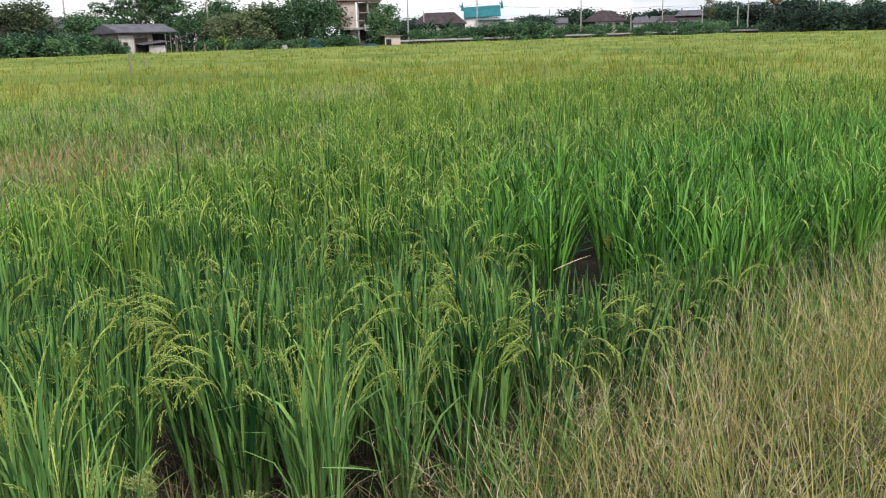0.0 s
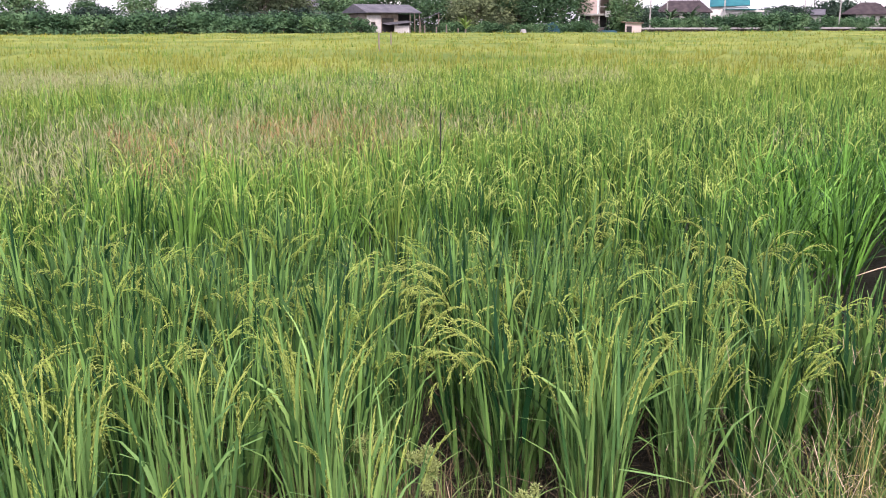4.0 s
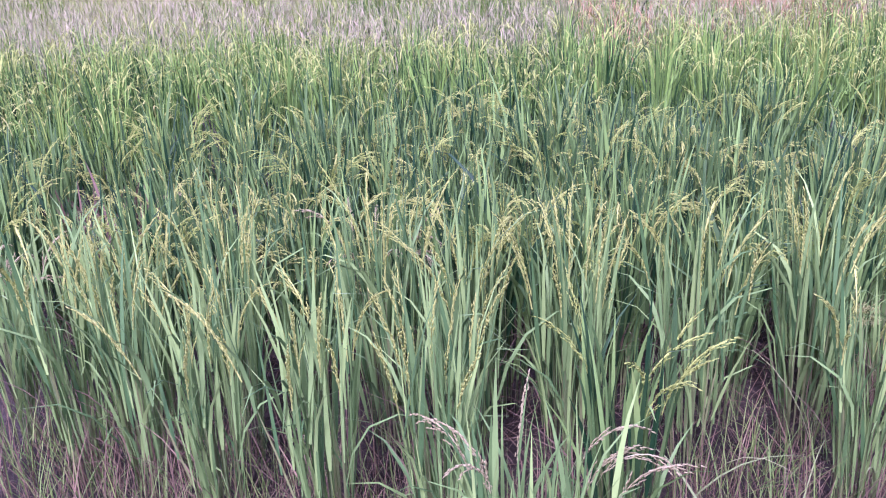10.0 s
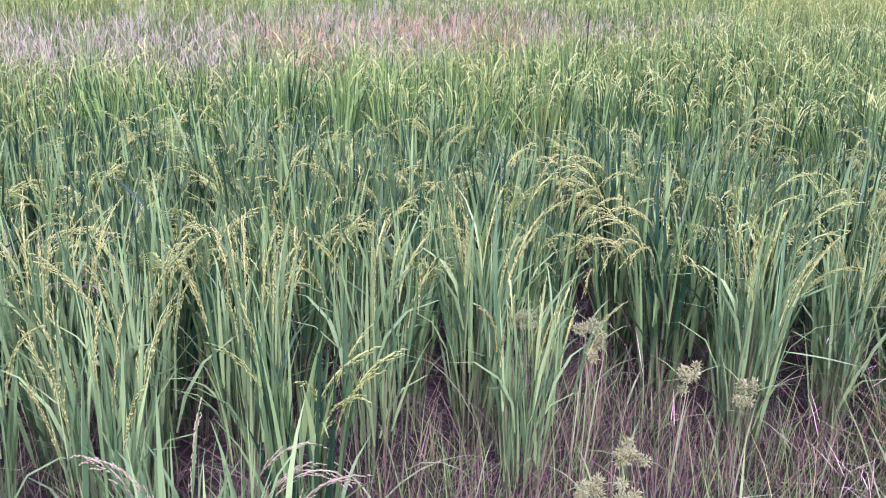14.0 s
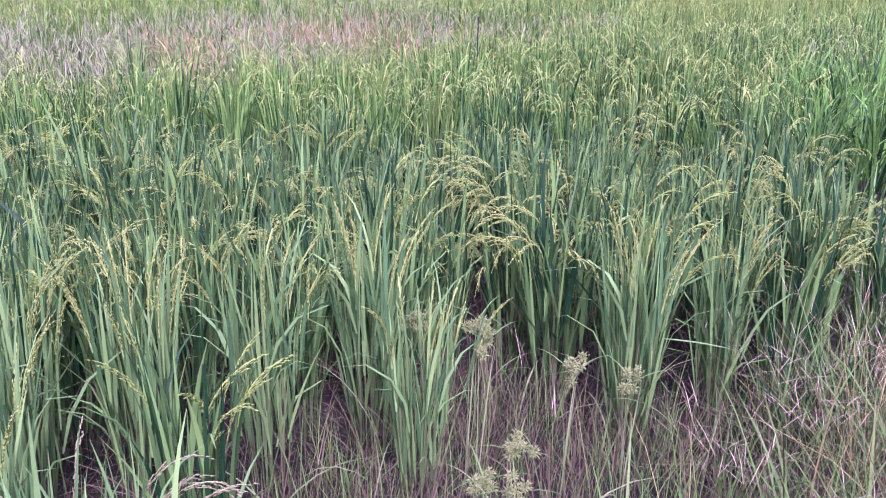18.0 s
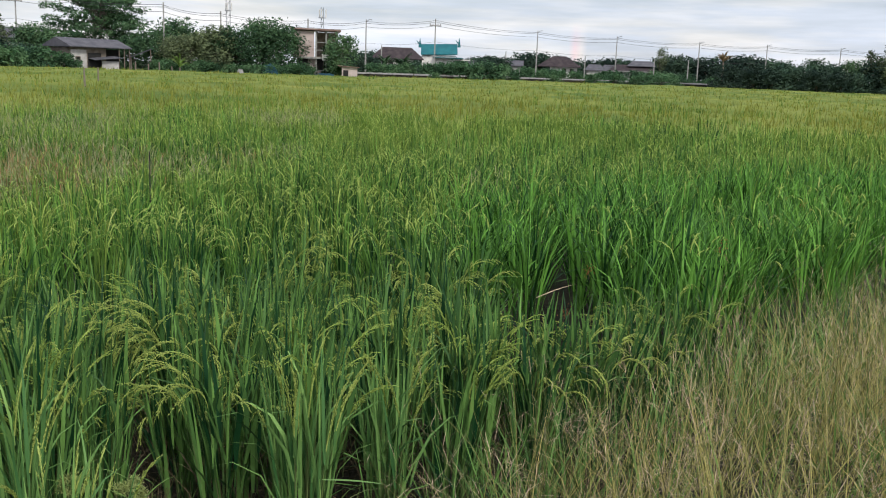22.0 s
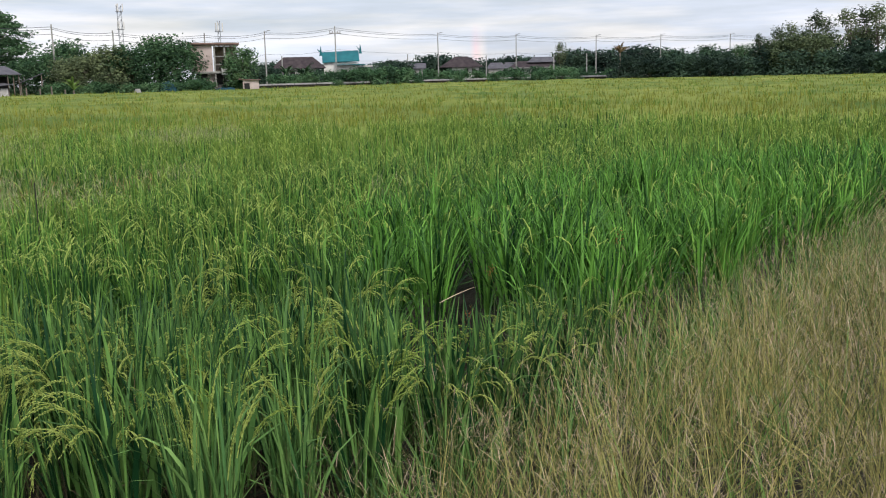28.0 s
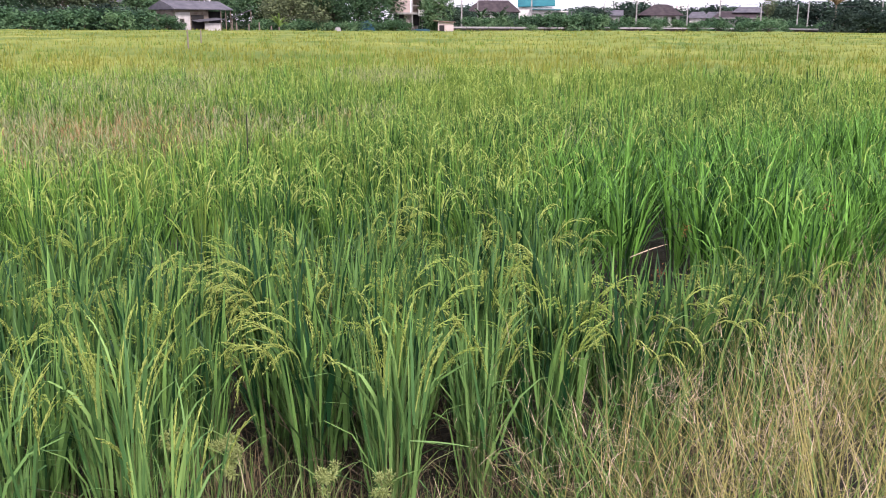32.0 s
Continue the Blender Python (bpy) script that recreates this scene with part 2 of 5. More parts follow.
M_MUD = material("mud", (0.012, 0.011, 0.008), (0.04, 0.034, 0.024), 0.7, "noise", 2.5, 0.6, 25.0)
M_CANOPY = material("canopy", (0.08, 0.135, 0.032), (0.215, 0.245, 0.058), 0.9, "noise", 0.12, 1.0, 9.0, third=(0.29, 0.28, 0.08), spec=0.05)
M_BUSH = material("bush leaf", (0.034, 0.085, 0.042), (0.095, 0.18, 0.082), 0.75, "noise", 0.5, through_light=0.15, spec=0.12, vary=0.3)
M_TREE = material("tree leaf", (0.022, 0.056, 0.032), (0.085, 0.158, 0.07), 0.75, "noise", 0.7, through_light=0.12, spec=0.12, vary=0.42)
M_TREEOLIVE = material("olive tree leaf", (0.04, 0.062, 0.037), (0.135, 0.175, 0.085), 0.75, "noise", 0.7, through_light=0.12, spec=0.12, vary=0.3)
M_WOODLEAF = material("dark wood leaf", (0.021, 0.042, 0.033), (0.062, 0.098, 0.066), 0.8, "noise", 0.3, through_light=0.1, spec=0.08, vary=0.35)
M_BARK = material("bark", (0.1, 0.085, 0.07), (0.25, 0.21, 0.17), 0.9, "noise", 4.0, 0.5, 20.0)
M_CONCRETE = material("concrete", (0.25, 0.245, 0.235), (0.38, 0.37, 0.355), 0.85, "noise", 1.5, 0.2, 20.0)
M_WHITE = material("white wall", (0.6, 0.58, 0.55), (0.78, 0.76, 0.72), 0.8, "noise", 0.7, 0.1, 20.0)
M_WHITEWASH = material("stained whitewash", (0.38, 0.36, 0.345), (0.58, 0.56, 0.54), 0.85, "noise", 1.3, 0.1, 20.0)
M_PINK = material("pink plaster", (0.44, 0.35, 0.33), (0.58, 0.48, 0.46), 0.85, "noise", 0.7, 0.1, 15.0)
# near-black stands for shade inside doorways, windows and the shed; also a black stick
M_DARKROOM = material("dark inside", (0.02, 0.02, 0.022), (0.04, 0.038, 0.036), 0.9, "noise", 1.0)
M_ROOFGREY = material("grey roof sheet", (0.07, 0.07, 0.085), (0.13, 0.125, 0.14), 0.8, "noise", 1.0)
M_ROOFBROWN = material("brown roof tile", (0.035, 0.028, 0.033), (0.075, 0.06, 0.062), 0.85, "noise", 1.0, spec=0.1)
M_ROOFRED = material("faded red roof", (0.19, 0.12, 0.105), (0.28, 0.195, 0.17), 0.85, "noise", 1.0)
M_TEAL = material("teal glazed roof", (0.01, 0.1, 0.125), (0.02, 0.16, 0.18), 0.45, "noise", 0.6)
M_TEALNET = material("teal net", (0.008, 0.035, 0.05), (0.02, 0.07, 0.09), 0.8, "noise", 0.6)
M_WOOD = material("weathered wood", (0.14, 0.11, 0.09), (0.28, 0.24, 0.2), 0.85, "noise", 1.5, 0.3, 20.0)
M_STEEL = material("galvanised steel", (0.3, 0.31, 0.33), (0.45, 0.46, 0.48), 0.5, "noise", 2.0, metal=0.6)
M_WIRE = material("cable", (0.05, 0.05, 0.055), (0.09, 0.09, 0.1), 0.6, "noise", 1.0)
M_RUST = material("rust red leaf", (0.24, 0.09, 0.03), (0.42, 0.19, 0.07), 0.85, scale=6.0)
M_RUSTHEAD = material("rusty seed head", (0.235, 0.135, 0.06), (0.335, 0.215, 0.11), 0.85, scale=0.8)


# ---- mesh helpers ----
def quads_mesh(name, verts, faces, mats, index=None, smooth=False):
    """A mesh from arrays: verts (n,3), faces (m,4) or (m,3)."""
    me = bpy.data.meshes.new(name)
    verts, faces = np.asarray(verts, np.float32), np.asarray(faces, np.int32)
    m, k = faces.shape
    me.vertices.add(len(verts))
    me.vertices.foreach_set("co", verts.ravel())
    me.loops.add(m * k)
    me.loops.foreach_set("vertex_index", faces.ravel())
    me.polygons.add(m)
    me.polygons.foreach_set("loop_start", np.arange(0, m * k, k, dtype=np.int32))
    for mat in mats:
        me.materials.append(mat)
    if index is not None:
        me.polygons.foreach_set("material_index", np.asarray(index, np.int32))
    if smooth:
        me.polygons.foreach_set("use_smooth", np.ones(m, bool))
    me.update(calc_edges=True)
    me.validate()
    return me


def ribbons(base, az, lean, bend, length, width, segs, twist=None, taper=1.6, fold=False):
    """Curved leaf blades. All arrays of n; az is the way they lean, lean and bend in radians from upright. Returns verts, faces."""
    n = len(az)
    s = np.linspace(0, 1, segs + 1)
    th = lean[:, None] + bend[:, None] * s[None, :] ** 1.6
    mid = 0.5 * (th[:, 1:] + th[:, :-1])
    step = (length / segs)[:, None]
    r = np.concatenate([np.zeros((n, 1)), np.cumsum(np.sin(mid) * step, 1)], 1)
    z = np.concatenate([np.zeros((n, 1)), np.cumsum(np.cos(mid) * step, 1)], 1)
    dx, dy = np.sin(az)[:, None], np.cos(az)[:, None]
    c = np.stack([base[:, 0:1] + r * dx, base[:, 1:2] + r * dy, base[:, 2:3] + z], -1)
    w = 0.5 * width[:, None] * (np.minimum(1.0, 0.45 + 2.2 * s) * (1 - s ** taper * 0.94))[None, :]
    if twist is None:
        twist = np.zeros(n)
    ca, sa = np.cos(twist)[:, None], np.sin(twist)[:, None]
    side = np.stack([w * (dy * ca + dx * sa), w * (-dx * ca + dy * sa), 0 * w], -1)
    if fold:
        mids = c.copy()
        mids[..., 2] -= 0.35 * w
        v = np.stack([c - side, mids, c + side], 2)
        k = 3
    else:
        v = np.stack([c - side, c + side], 2)
        k = 2
    i = np.arange(n)[:, None, None] * (segs + 1) * k + np.arange(segs)[None, :, None] * k + np.arange(k - 1)[None, None, :]
    f = np.stack([i, i + 1, i + k + 1, i + k], -1).reshape(-1, 4)
    return v.reshape(-1, 3), f


def joined(*pieces):
    vs, fs, off = [], [], 0
    for v, f in pieces:
        vs.append(v)
        fs.append(f + off)
        off += len(v)
    return np.concatenate(vs), np.concatenate(fs)


def part(name, me, parent, label=""):
    ob = new(name, me)
    ob.parent = parent
    return tagged(ob, label)


def from_bm(name, bm, mat, bevel=0.0):
    if bevel:
        bmesh.ops.bevel(bm, geom=bm.edges[:], offset=bevel, segments=1, affect="EDGES")
    me = bpy.data.meshes.new(name)
    bm.to_mesh(me)
    bm.free()
    me.materials.append(mat)
    return me


def box(name, mat, parent, x, y, z, sx, sy, sz, rz=0.0, bevel=0.02, label="", rx=0.0, ry=0.0):
    """A bevelled block, centre of its underside at x, y, z."""
    bm = bmesh.new()
    bmesh.ops.create_cube(bm, size=1.0, matrix=Matrix.Diagonal((sx, sy, sz, 1)))
    me = from_bm(name, bm, mat, min(bevel, 0.3 * min(sx, sy, sz)))
    ob = new(name, me)
    ob.parent = parent
    ob.matrix_basis = pose(x, y, z + sz / 2, rx, ry, rz)
    return tagged(ob, label)


def tube(name, mat, parent, a, b, r0, r1=None, sides=8, label=""):
    a, b = Vector(a), Vector(b)
    bm = bmesh.new()
    bmesh.ops.create_cone(bm, cap_ends=True, segments=sides, radius1=r0, radius2=r0 if r1 is None else r1, depth=(b - a).length)
    me = from_bm(name, bm, mat)
    ob = new(name, me)
    ob.parent = parent
    ob.matrix_basis = Matrix.Translation((a + b) / 2) @ (b - a).to_track_quat("Z", "Y").to_matrix().to_4x4()
    return tagged(ob, label)


def far_at(az, d):
    return d * math.sin(radians(az)), d * math.cos(radians(az))


# ---- plan of the ground ----
EDGE_X = [-40.0, -3.0, -1.2, -0.55, -0.3, 0.07, 0.5, 0.92, 1.6, 2.7, 4.0, 6.1, 14.0, 60.0]
EDGE_Y = [-40.0, -1.2, 0.9, 1.9, 2.55, 3.3, 3.9, 4.35, 5.3, 6.2, 7.3, 9.2, 16.5, 62.0]


def bund(x, y):
    """How far a place lies on the grass bund's side of the crop's edge; minus in the crop."""
    return (np.interp(x, EDGE_X, EDGE_Y) - y) * 0.7


CROP_X = [-60.0, -6.0, -4.2, -3.2, -2.5, -2.0, -1.65, -1.35, -0.95, -0.3, 0.07, 0.5, 0.92, 1.6, 2.7, 4.0, 6.1, 14.0, 60.0]
CROP_Y = [-21.0, 0.0, 0.85, 1.2, 1.45, 1.65, 1.95, 2.8, 3.45, 3.45, 3.7, 4.0, 4.4, 5.3, 6.2, 7.3, 9.1, 16.7, 62.5]


def in_crop(x, y, inset=0.0):
    """Whether rice grows there."""
    return y - np.interp(x, CROP_X, CROP_Y) > inset


def ground_z(x, y):
    d = bund(x, y)
    return 0.32 * np.clip((d + 0.1) / 1.4, 0, 1) ** 1.3 + 0.02 * np.sin(3.1 * x + 1.7 * y) * np.sin(2.3 * y - 1.1 * x) * (np.hypot(x, y) < 40)


# ground: one sheet to the horizon
rad = np.concatenate([[0.0], np.geomspace(0.35, 3000.0, 110)])
ang = np.linspace(0, 2 * np.pi, 181)[:-1]
gr, ga = np.meshgrid(rad, ang, indexing="ij")
gx, gy = gr * np.sin(ga), gr * np.cos(ga)
gv = np.stack([gx, gy, ground_z(gx, gy)], -1).reshape(-1, 3)
gi = (np.arange(len(rad) - 1)[:, None] * 180 + np.arange(180)[None, :]).ravel()
gj = (np.arange(len(rad) - 1)[:, None] * 180 + (np.arange(180)[None, :] + 1) % 180).ravel()
ground = new("ground", quads_mesh("ground", gv, np.stack([gi, gi + 180, gj + 180, gj], 1), [M_MUD], smooth=True))
tagged(ground, "dark wet paddy mud with a low grassy bund", "ground", kind="structure")

# ---- rice, nearest hills, each a thing ----
rng = np.random.default_rng(7)


def grains(pos, way, size):
    """Pointed husks at pos (n,3) along way (n,3)."""
    n = len(pos)
    way = way / np.linalg.norm(way, axis=1, keepdims=True)
    up = np.cross(way, np.array([0.3, 0.5, 0.81]))
    up /= np.linalg.norm(up, axis=1, keepdims=True)
    s2 = np.cross(way, up)
    h, w = size[:, None], 0.245 * size[:, None]
    ring = [pos - way * h * 0.5 + w * (math.cos(a) * up + math.sin(a) * s2) for a in (0.0, 2.09, 4.19)]
    v = np.stack([*ring, pos + way * h * 0.9], 1).reshape(-1, 3)
    o = np.arange(n)[:, None] * 4
    t = np.array([[0, 2, 1], [3, 0, 1], [3, 1, 2], [3, 2, 0]])
    return v, (o[:, None, :] + t[None]).reshape(-1, 3)


def ear(r, base, az, lean, bend, length):
    """A rice ear: an arching stalk with side strings that hang down like a comb, each strung with grains."""
    s = np.linspace(0, 1, 9)
    th = lean + bend * s ** 1.3
    stp = length / 8
    c = [np.array(base)]
    for k in range(8):
        a = 0.5 * (th[k] + th[k + 1])
        c.append(c[-1] + stp * np.array([math.sin(a) * math.sin(az), math.sin(a) * math.cos(az), math.cos(a)]))
    c = np.array(c)
    P, W = [], []
    for b in range(8):
        k = 0.9 + 0.86 * b
        i = int(k)
        q = c[i] + (k - i) * (c[min(i + 1, 8)] - c[i])
        d = c[min(i + 1, 8)] - c[i] if i < 8 else c[8] - c[7]
        d = d / np.linalg.norm(d) + r.normal(0, 0.04 + 0.045 * min(bend, 2.0), 3)
        for g in range(8):
            d = d + np.array([0, 0, -0.02 - 0.055 * min(bend, 1.6)])
            d = d / np.linalg.norm(d)
            q = q + d * 0.0098
            P.append(q + r.normal(0, 0.0016, 3))
            W.append(d + r.normal(0, 0.1, 3))
    return c, np.array(P), np.array(W)


def hill_meshes(seed, height, ears, arch, spread, leaf, grain, broad=1.0):
    """One hill of rice: stems, leaves, ears and dead leaves at its foot."""
    r = np.random.default_rng(seed)
    n = 24
    az = r.uniform(0, 2 * np.pi, n)
    rr = 0.075 * np.sqrt(r.uniform(0, 1, n))
    base = np.stack([rr * np.sin(az), rr * np.cos(az), np.full(n, -0.03)], 1)
    lean = np.abs(r.normal(0.05, 0.06, n)) * spread
    ln = height * np.where(np.arange(n) < ears, r.uniform(0.62, 0.76, n), r.uniform(0.52, 0.7, n))
    stems = ribbons(base, az, lean, 0.06 * spread * np.ones(n), ln, r.uniform(0.006, 0.010, n), 3, r.uniform(-1, 1, n), 6.0)
    tip = base + np.stack([np.sin(lean + 0.03) * np.sin(az), np.sin(lean + 0.03) * np.cos(az), np.cos(lean + 0.03)], 1) * ln[:, None]
    k = 4
    ui = np.repeat(np.arange(n), k)
    fr = np.tile(np.array([0.32, 0.56, 0.77, 0.97]), n) + r.uniform(-0.12, 0.03, n * k)
    lb = base[ui] + (tip - base)[ui] * fr[:, None]
    laz = az[ui] + r.normal(0, 1.1, n * k)
    bent = r.uniform(0, 1, n * k) < 0.16
    leaves = ribbons(lb, laz, np.abs(r.normal(0.1, 0.08, n * k)) * (0.6 + 0.4 * spread), np.where(bent, r.uniform(0.8, 2.1, n * k), np.abs(r.normal(0.1, 0.14, n * k)) * spread),
                     height * r.uniform(0.33, 0.53, n * k) * (1.2 - 0.3 * fr), broad * r.uniform(0.011, 0.025, n * k), 4, r.uniform(-1.2, 1.2, n * k), 2.0, True)
    ear_meshes = []
    for j in range(ears):
        i = j % n
        c, p, w = ear(r, tip[i], az[i] + r.normal(0, 0.6), lean[i] + r.uniform(0.02, 0.18), arch * r.uniform(0.55, 1.3), height * r.uniform(0.2, 0.3) * (1.12 if arch > 1.7 else 1.0))
        hv, hf = grains(p, w, r.uniform(0.0095, 0.013, len(p)))
        sd = np.array([0.0016, 0.0016, 0])
        rv = np.stack([c - sd, c + sd], 1).reshape(-1, 3)
        ri = np.arange(8) * 2
        rf = np.concatenate([np.stack([ri, ri + 1, ri + 3], 1), np.stack([ri, ri + 3, ri + 2], 1)])
        ear_meshes.append(quads_mesh("ear", *joined((rv, rf), (hv, hf)), [grain]))
    m = 16
    da = r.uniform(0, 2 * np.pi, m)
    db = np.stack([0.1 * np.sin(da), 0.1 * np.cos(da), r.uniform(0.02, 0.36, m)], 1)
    dead = ribbons(db, da, r.uniform(0.1, 0.9, m), r.uniform(0.5, 1.9, m), r.uniform(0.15, 0.4, m), r.uniform(0.003, 0.008, m), 3, r.uniform(-1, 1, m))
    return (quads_mesh("stem_tuft", *stems, [M_STEM]), quads_mesh("foliage", *leaves, [leaf]), ear_meshes, quads_mesh("withered_foliage", *dead, [M_DRYLEAF]))


def rice_hill(seed, height, ears, arch, spread, label, leaf=M_LEAF, grain=M_EAR, look_of_ear="yellow-green ear of unripe grain"):
    hill = new("rice_plant")
    s, l, e, d = hill_meshes(seed, height, ears, arch, spread, leaf, grain, 0.78 if leaf is M_LEAFEDGE else 1.0)
    tagged(part("stem_tuft", s, hill), kind="stuff")
    tagged(part("foliage", l, hill, "long green strap leaves"), kind="stuff")
    for me in e:
        part("ear", me, hill, look_of_ear)
    tagged(part("withered_foliage", d, hill, "brown withered leaves"), kind="stuff")
    return tagged(hill, label, "rice plant", "rice plants along the paddy's edge")


UPRIGHT = "upright green rice plant with yellowing ears in mud"
EDGED = "yellow-green upright rice plant at the crop's muddy edge"
ARCHED = "green rice plant with heavy arching ears in mud"
PALE_ONE = "half-withered rice plant with straw-pale ears on mud"
KINDS = [rice_hill(11, 1.02, 8, 0.9, 1.0, UPRIGHT), rice_hill(12, 1.04, 8, 1.5, 1.2, UPRIGHT), rice_hill(13, 1.0, 8, 1.2, 0.95, UPRIGHT),
         rice_hill(14, 0.98, 11, 2.2, 1.5, ARCHED, M_LEAF, M_EARRIPE), rice_hill(15, 0.97, 12, 2.5, 1.6, ARCHED, M_LEAF, M_EARRIPE), rice_hill(16, 1.0, 11, 1.9, 1.4, ARCHED, M_LEAF, M_EARRIPE),
         rice_hill(17, 1.08, 10, 0.35, 0.85, EDGED, M_LEAFEDGE, M_EARRIPE), rice_hill(18, 1.06, 10, 0.6, 0.95, EDGED, M_LEAFEDGE, M_EARRIPE),
         rice_hill(19, 0.9, 9, 1.5, 1.5, PALE_ONE, M_LEAFEDGE, M_EARPALE, "straw-pale ripe ear"),
         rice_hill(20, 0.85, 5, 1.6, 2.4, "withered brown rice plant among green ones", M_DRYLEAF, M_EARPALE, "straw-pale ripe ear")]
# hills that stand out: place, kind, turn, size
STAND = [(-2.3, 1.62, 7, 40, 1.0), (-1.95, 1.72, 6, 250, 0.97), (-2.6, 2.2, 6, 10, 1.0), (-2.22, 2.2, 7, 80, 1.03), (-1.97, 2.45, 6, 200, 1.0), (-1.7, 2.78, 7, 120, 0.98),
         (-1.42, 3.1, 6, 310, 0.97), (-1.12, 2.74, 7, 150, 0.84), (-0.8, 3.72, 3, 30, 1.02), (-0.45, 3.4, 6, 300, 0.96), (-2.33, 3.5, 4, 150, 0.98), (-1.75, 3.9, 2, 260, 0.97),
         (-3.4, 1.75, 7, 20, 0.95), (-3.0, 1.85, 6, 130, 0.98), (-3.38, 1.42, 7, 200, 1.0), (-3.12, 1.5, 6, 310, 0.95), (-1.56, 1.6, 8, 70, 0.95), (-4.5, 2.3, 9, 0, 0.95), (-4.2, 2.12, 9, 120, 0.85), (-2.9, 2.5, 8, 20, 1.0), (-0.12, 3.68, 7, 60, 0.92),
         (-2.75, 2.85, 3, 70, 0.96), (-0.95, 4.75, 4, 190, 1.02), (-0.25, 4.7, 4, 100, 1.0), (0.25, 4.75, 3, 320, 1.02)]
placed = []
for i, (x, y, k, turn, size) in enumerate(STAND):
    placed.append((x, y))
    m = pose(x, y, float(ground_z(x, y)), 0, 0, turn)
    ob = copy_thing(KINDS[k], m)
    ob.scale = (size, size, size)
GAPS = [(-1.12, 3.4, 0.3), (-0.72, 3.4, 0.22), (-0.15, 3.6, 0.2), (0.84, 5.55, 0.46), (0.78, 4.9, 0.43), (1.02, 6.0, 0.2), (1.3, 6.8, 0.22), (3.3, 8.9, 0.4), (3.7, 9.7, 0.5), (3.95, 7.9, 0.35), (2.2, 8.3, 0.35), (4.6, 9.4, 0.4), (-0.1, 8.2, 0.3), (-1.95, 3.2, 0.2), (1.25, 7.6, 0.35), (5.2, 10.4, 0.45), (-3.35, 2.85, 0.24), (-2.9, 3.6, 0.2),
        (-2.2, 3.65, 0.22), (-3.95, 2.47, 0.24), (-4.67, 2.3, 0.34), (-5.4, 3.75, 0.28), (-4.6, 3.0, 0.24), (-1.17, 4.14, 0.24), (-3.6, 4.5, 0.25), (-0.45, 4.15, 0.22), (-1.33, 4.45, 0.2), (-0.82, 4.45, 0.19)]
NEAR_R = 5.9


def free(x, y, gap):
    return all((x - a) ** 2 + (y - b) ** 2 > gap * gap for a, b in placed) and all((x - a) ** 2 + (y - b) ** 2 > c * c for a, b, c in GAPS)


tries = 0
while len(placed) < 292 and tries < 20000:
    tries += 1
    a, d = rng.uniform(radians(-72), radians(42)), math.sqrt(rng.uniform(1.9 ** 2, NEAR_R ** 2))
    x, y = d * math.sin(a) - 0.2, d * math.cos(a)
    if not in_crop(x, y, 0.0) or not free(x, y, 0.38 if y - float(np.interp(x, CROP_X, CROP_Y)) < 0.8 and x < -1.2 else 0.25):
        continue
    placed.append((x, y))
    front = y - float(np.interp(x, CROP_X, CROP_Y)) < 0.75 and x < -1.2
    arched = 0.05 if front else (0.75 if x > -1.4 else 0.5)
    k = int(rng.choice([0, 1, 2, 3, 4, 5], p=[0.36 * (1 - arched), 0.34 * (1 - arched), 0.3 * (1 - arched), 0.36 * arched, 0.34 * arched, 0.3 * arched]))
    if front and rng.uniform(0, 1) < 0.75:
        k = int(rng.choice([6, 7, 8], p=[0.46, 0.46, 0.08]))
    size = rng.uniform(0.8, 1.08)
    ob = copy_thing(KINDS[k], pose(x, y, float(ground_z(x, y)), 0, 0, rng.uniform(0, 360)))
    ob.scale = (size, size, size * rng.uniform(0.95, 1.04))
for ob in KINDS:
    for o in (*ob.children_recursive, ob):
        bpy.data.objects.remove(o)


# ---- rice, the rest of the crop ----
def tone_at(x, y):
    """Slow patches across the field."""
    return np.sin(0.31 * x + 0.17 * y + 1.0) * np.sin(0.23 * y - 0.11 * x) + 0.6 * np.sin(0.9 * x - 0.5 * y) * np.sin(0.7 * y + 0.3 * x)


def wedge(n, r0, r1, a0=-70, a1=44):
    a, d = rng.uniform(radians(a0), radians(a1), n), np.sqrt(rng.uniform(r0 ** 2, r1 ** 2, n))
    return d * np.sin(a), d * np.cos(a)


WEED_AZ = [-75.0, -57.0, -50.0, -40.0, -31.0, -18.0, -11.0, -8.0, -6.0]
WEED_NEAR = [10.0, 9.1, 8.4, 7.8, 7.8, 9.0, 10.6, 11.6, 13.0]
WEED_FAR = [17.0, 15.0, 13.5, 12.0, 11.6, 12.2, 12.6, 12.9, 13.0]


def weedy(x, y):
    """Where tall weeds stand thick among the rice: a band behind the near belt, and patches farther out."""
    az, d = np.degrees(np.arctan2(x, y)), np.hypot(x, y)
    rag = 0.5 * np.sin(2.1 * x + 1.3 * y) * np.sin(1.7 * y - 0.9 * x) + 0.35 * np.sin(5.3 * x) * np.sin(4.7 * y)
    band = (d + 0.5 * rag > np.interp(az, WEED_AZ, WEED_NEAR)) & (d + 1.6 * rag < np.interp(az, WEED_AZ, WEED_FAR)) & (az < -6)
    e = np.minimum(((x + 2.5) / 1.6) ** 2 + ((y - 22.0) / 1.8) ** 2, ((x + 15.5) / 6.5) ** 2 + ((y - 17.5) / 4.0) ** 2 + 0.15)
    e = np.minimum(e, ((x - 0.9) / 0.35) ** 2 + ((y - 9.6) / 0.5) ** 2)
    drift = (d > 9.0) & (az < -13) & (d < 27.0) & (np.sin(0.55 * x - 0.4 * y) * np.sin(0.5 * y + 0.2 * x) + 1.3 * rag > 0.25 + 0.02 * d)
    return band | drift | (e + 0.6 * rag < 0.85)


